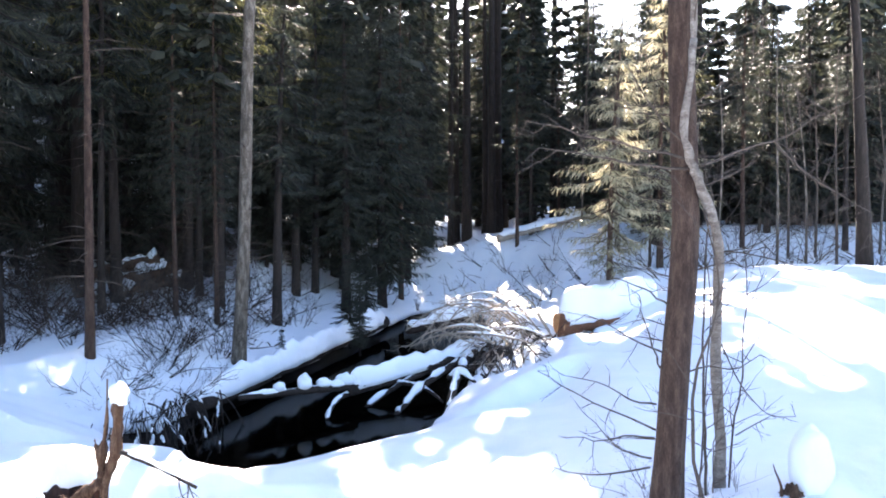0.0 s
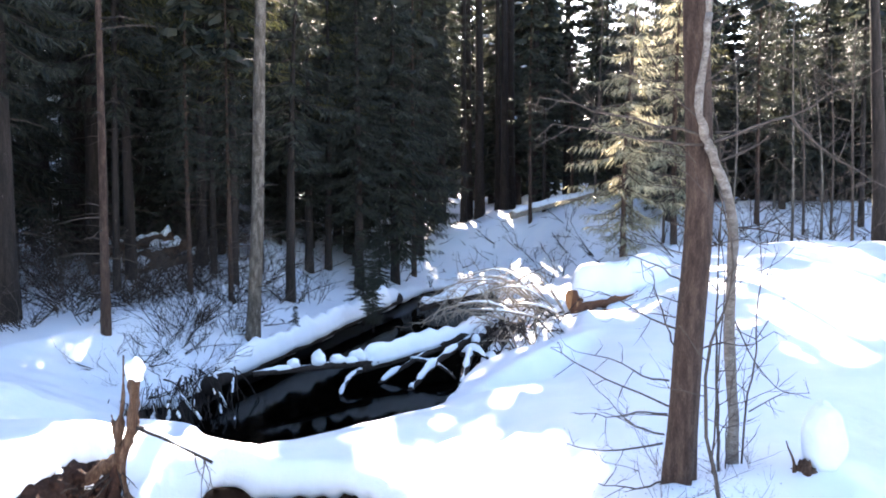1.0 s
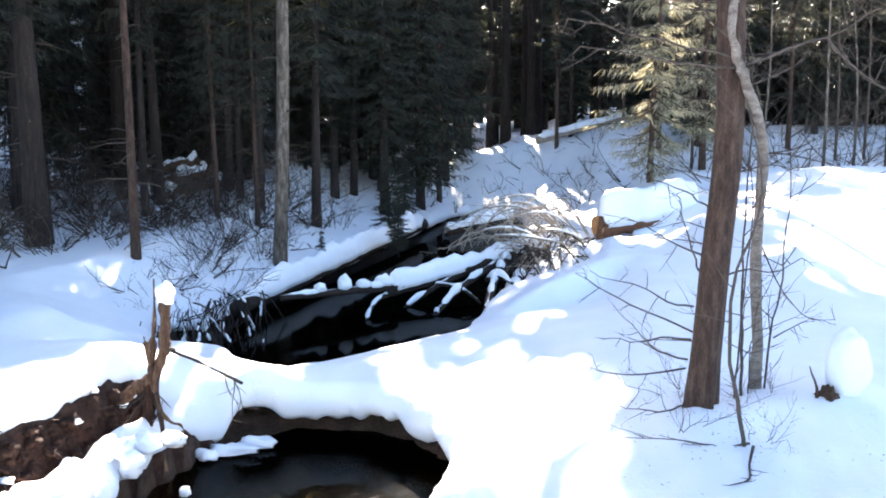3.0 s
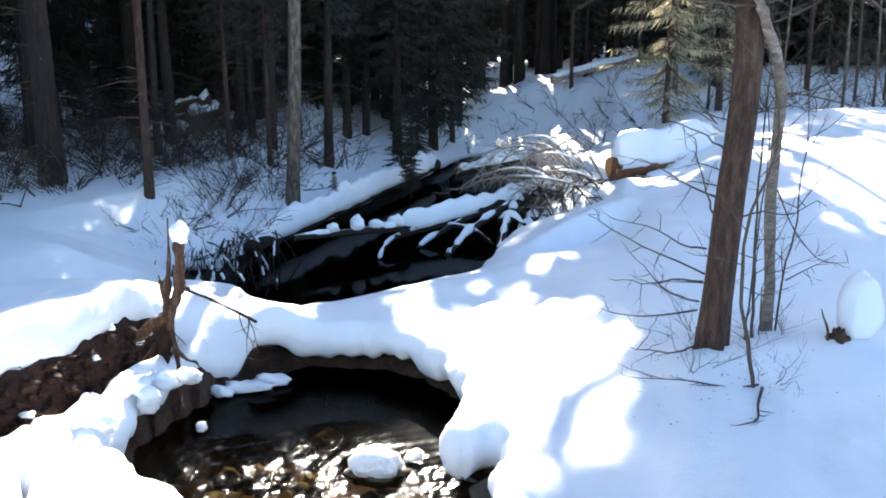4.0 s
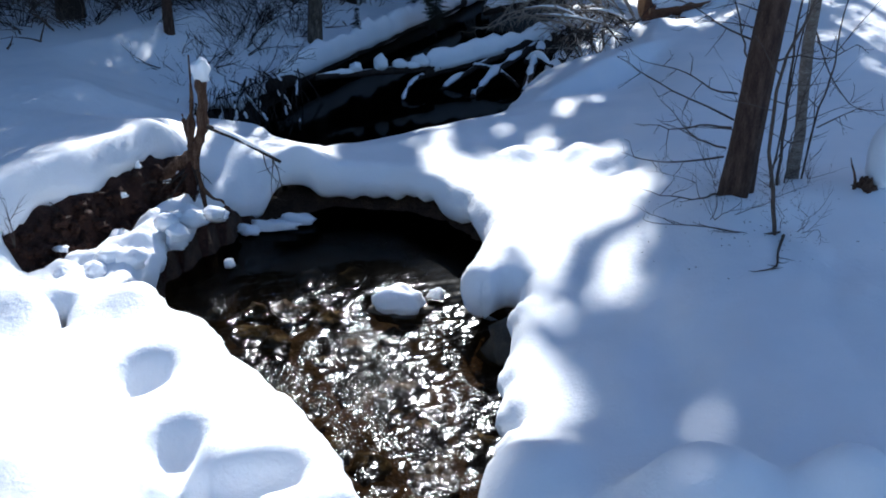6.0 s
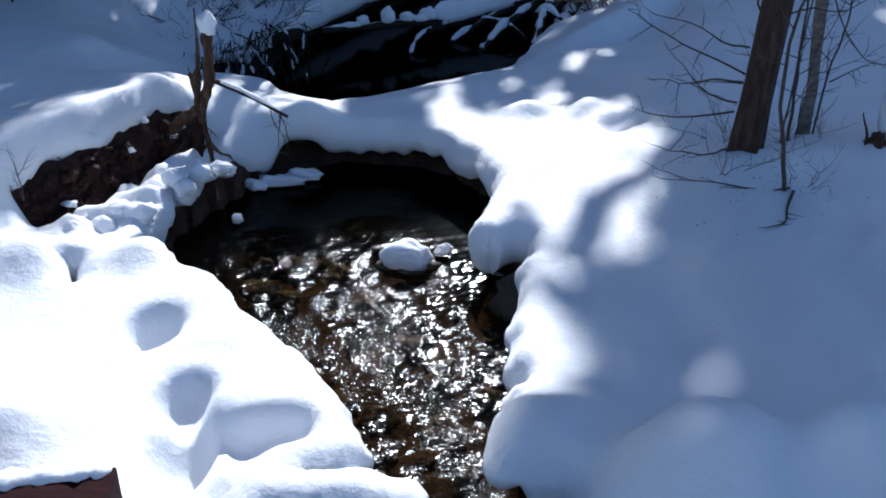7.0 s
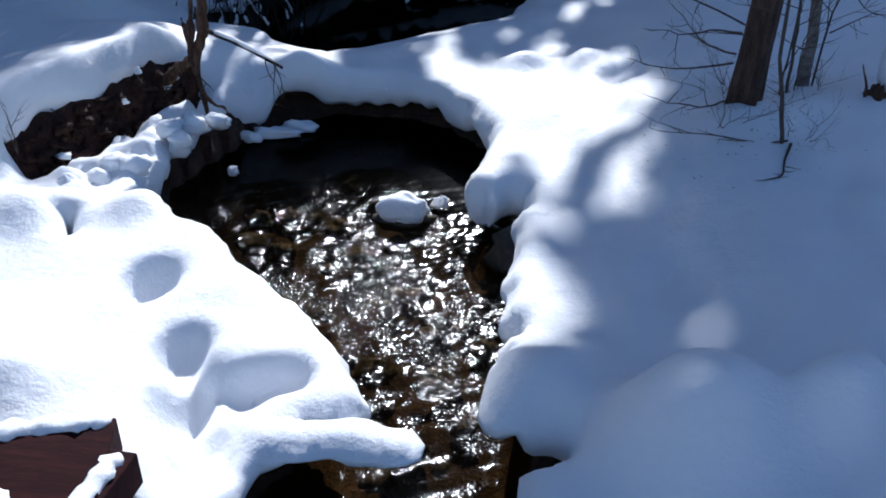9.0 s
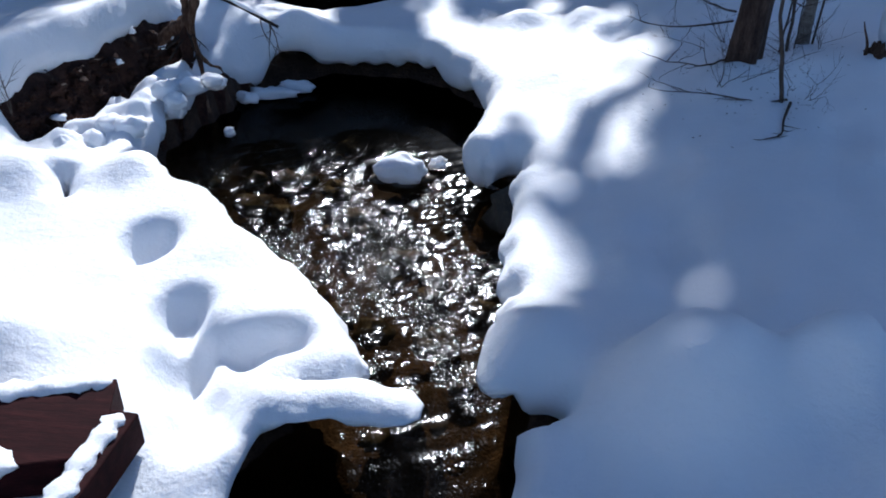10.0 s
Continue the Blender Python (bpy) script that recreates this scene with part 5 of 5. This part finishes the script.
for i in range(15):
    t, up = rnd.uniform(0.02, 0.97), rnd.uniform(-0.12, 0.02)
    x, y = -3.78 + 0.58 * t - 0.965 * up, 5.7 + 2.15 * t + 0.26 * up
    ob = thing("rootlet", "thin brown root hanging from the bare earth bank", "root", (x, y, land(x, y) + 0.01), "rootlets")
    g = Geo()
    twig(g, Vector((0, 0, 0.02)), Vector((rnd.uniform(0.0, 0.8), rnd.uniform(-0.7, 0.3), rnd.uniform(-0.4, 0.5))), rnd.uniform(0.12, 0.3), rnd.uniform(0.003, 0.007), 1, rnd, 3, 0.25)
    part("strand", g, DARK_BARK if i % 3 else ROT_WOOD, ob)
    if i % 3 == 0:
        part("snow_clump", Geo().blob((0.03, 0, 0.04), (rnd.uniform(0.02, 0.06), 0.03, 0.03), 0.5, i, 8, 12), SNOW, ob)
# rounded lumps of snow at the foot of the bank
for i in range(22):
    t = rnd.uniform(0.0, 1.0)
    x, y = -3.38 + 0.55 * t + rnd.uniform(-0.05, 0.30), 5.6 + 1.9 * t
    r = rnd.uniform(0.04, 0.12)
    ob = new("snow_lump", Geo().blob((0, 0, 0), (r, r * rnd.uniform(0.7, 1.1), r * rnd.uniform(0.6, 0.9)), 0.17, i + 60, 14, 18, -0.9, 1.9).mesh("snow_lump", SNOW))
    ob.location = (x, y, land(x, y) + rnd.uniform(-0.05, 0.0))
    tagged(ob, "small broken lump of snow at the foot of the bank", "snow", "snow lumps")
shrub(-3.72, 5.62, 2, 0.95, 71, TWIG, "thin bare twig standing in the snow", 0.35, 0.007, 4)
for i, (x, y) in enumerate(((-0.8, 26.6), (0.9, 27.2), (1.9, 25.2), (2.6, 27.4), (3.4, 25.4), (-1.6, 25.6), (2.9, 23.8), (4.0, 24.2), (1.4, 29.6))):
    shrub(x, y, 3, 0.45 + 0.08 * i, 500 + i, DARK_BARK, "low dark brush on the far snowy bank", 0.9, 0.015, 3)

# ---- in and beside the near pool ----
rock = thing("snow_capped_rock", "dark wet rock in the stream under a rounded snow cap", "rock", (-0.91, 6.32, 0.0))
part("stone", Geo().blob((0.02, 0.02, -0.02), (0.23, 0.14, 0.09), 0.3, 4, 12, 18, -0.9), STONE, rock)
part("snow_cap", Geo().blob((0, 0, 0.10), (0.215, 0.14, 0.13), 0.14, 8, 18, 26, -0.75), SNOW, rock, "white rounded snow cap")
for i, (x, y, a, b) in enumerate(((-2.45, 7.95, 0.25, 0.09), (-2.2, 8.15, 0.18, 0.07), (-2.62, 7.8, 0.1, 0.07), (-2.55, 7.0, 0.05, 0.04), (-0.62, 6.55, 0.07, 0.03))):
    ob = new("ice_ledge", Geo().blob((0, 0, 0), (a, b, 0.06), 0.4, i + 20, 8, 16, -0.6).mesh("ice_ledge", SNOW))
    ob.location = (x, y, 0.05)
    tagged(ob, "small snowy ledge of ice at the water's edge", "ice", "ice ledges")
rnd = random.Random(52)
stones = [Geo().blob((0, 0, 0), (1, 0.8, 0.55), 0.3, k + 40, 8, 12, -0.8).mesh("stream_stone", STONE) for k in range(5)]
for i in range(70):
    y = rnd.uniform(2.4, 7.6)
    x = rnd.uniform(-2.6, 0.1)
    if float(open_water(np.array(x), np.array(y))) > -0.08:
        continue
    s = rnd.uniform(0.06, 0.17)
    ob = new("stream_stone", stones[i % 5])
    ob.matrix_basis = pose(x, y, -0.24 + s * 0.3, 0, 0, rnd.uniform(0, 360)) @ Matrix.Scale(s, 4)
    tagged(ob, "brown rounded stone on the creek bed", "stone", "creek stones")
for i, (x, y, s) in enumerate(((0.15, 5.75, 0.3), (0.25, 3.2, 0.16))):
    ob = new("bank_stone", Geo().blob((0, 0, 0), (s, s * 0.8, s * 0.7), 0.3, i + 70, 10, 14, -0.9).mesh("bank_stone", STONE))
    ob.location = (x, y, 0.05)
    tagged(ob, "dark stone in the hollow under the snow edge", "stone", "bank stones")


# ---- the right bank: a low stump under a pillow of snow, a stray twig ----
st = thing("low_stump", "low red-brown stump under a tall pillow of snow", "stump", (2.87, 6.9, land(2.87, 6.9) - 0.08))
part("wood", Geo().blob((-0.10, -0.12, 0.02), (0.085, 0.09, 0.10), 0.4, 3, 14, 20, -0.8, 2.2), ROT_WOOD, st)
part("snow_cap", Geo().blob((0.07, -0.02, 0.28), (0.17, 0.16, 0.30), 0.10, 6, 16, 22, -0.75), SNOW, st, "tall rounded pillow of snow")
g = Geo()
twig(g, Vector((-0.19, -0.12, 0)), Vector((0.06, 0, 1)), 0.30, 0.018, 0, random.Random(3), 0)
part("snag", g, ROT_WOOD, st)


# ---- the dark red timbers beside the bridge ----
def timber(at, size, turn, label, snow=None, width=0.052):
    ob = thing("timber", label, "timber", at, "red timbers")
    m = Matrix.Rotation(radians(turn), 3, "Z")
    g = Geo().box((0, 0, 0), size, m)
    beam = part("beam", g, RED_PAINT, ob, smooth=False)
    bev = beam.modifiers.new("worn_edges", "BEVEL")
    bev.width, bev.segments = 0.008, 2
    if snow:
        s = Geo()
        along = [m @ Vector((size[0] * (i / 39 - 0.5) * 0.97, snow + 0.012 * noise.noise((i * 0.35, 2, 0)), size[2] / 2 - 0.008)) for i in range(40)]
        s.tube(along, [(0.012 if i in (0, 39) else width * (1 + 0.5 * noise.noise((i * 0.4, 0, 7)) + 0.25 * noise.noise((i * 1.1, 3, 7)))) for i in range(40)], 14, 0.22, 4)
        for q in s.v:
            q.z = size[2] / 2 + (q.z - size[2] / 2) * 0.55
        part("snow", s, SNOW, ob, "thin crust of snow")
    return ob


rail = timber((-2.17, 2.46, 0.68), (1.10, 0.48, 0.18), 15, "dark red painted timber with snow drifted over its top", 0.225, 0.055)
part("snow_patch", Geo().blob((0.12, -0.18, 0.09), (0.16, 0.09, 0.035), 0.22, 3, 12, 20, -0.5, 2.2), SNOW, rail, "thin patch of snow")
part("snow_patch", Geo().blob((-0.12, -0.16, 0.09), (0.2, 0.10, 0.05), 0.22, 5, 12, 20, -0.5, 2.2), SNOW, rail, "thin patch of snow")
timber((-1.648, 2.075, 0.675), (1.14, 0.13, 0.17), 84, "dark red painted timber edged with a crust of snow", 0.015, 0.05)
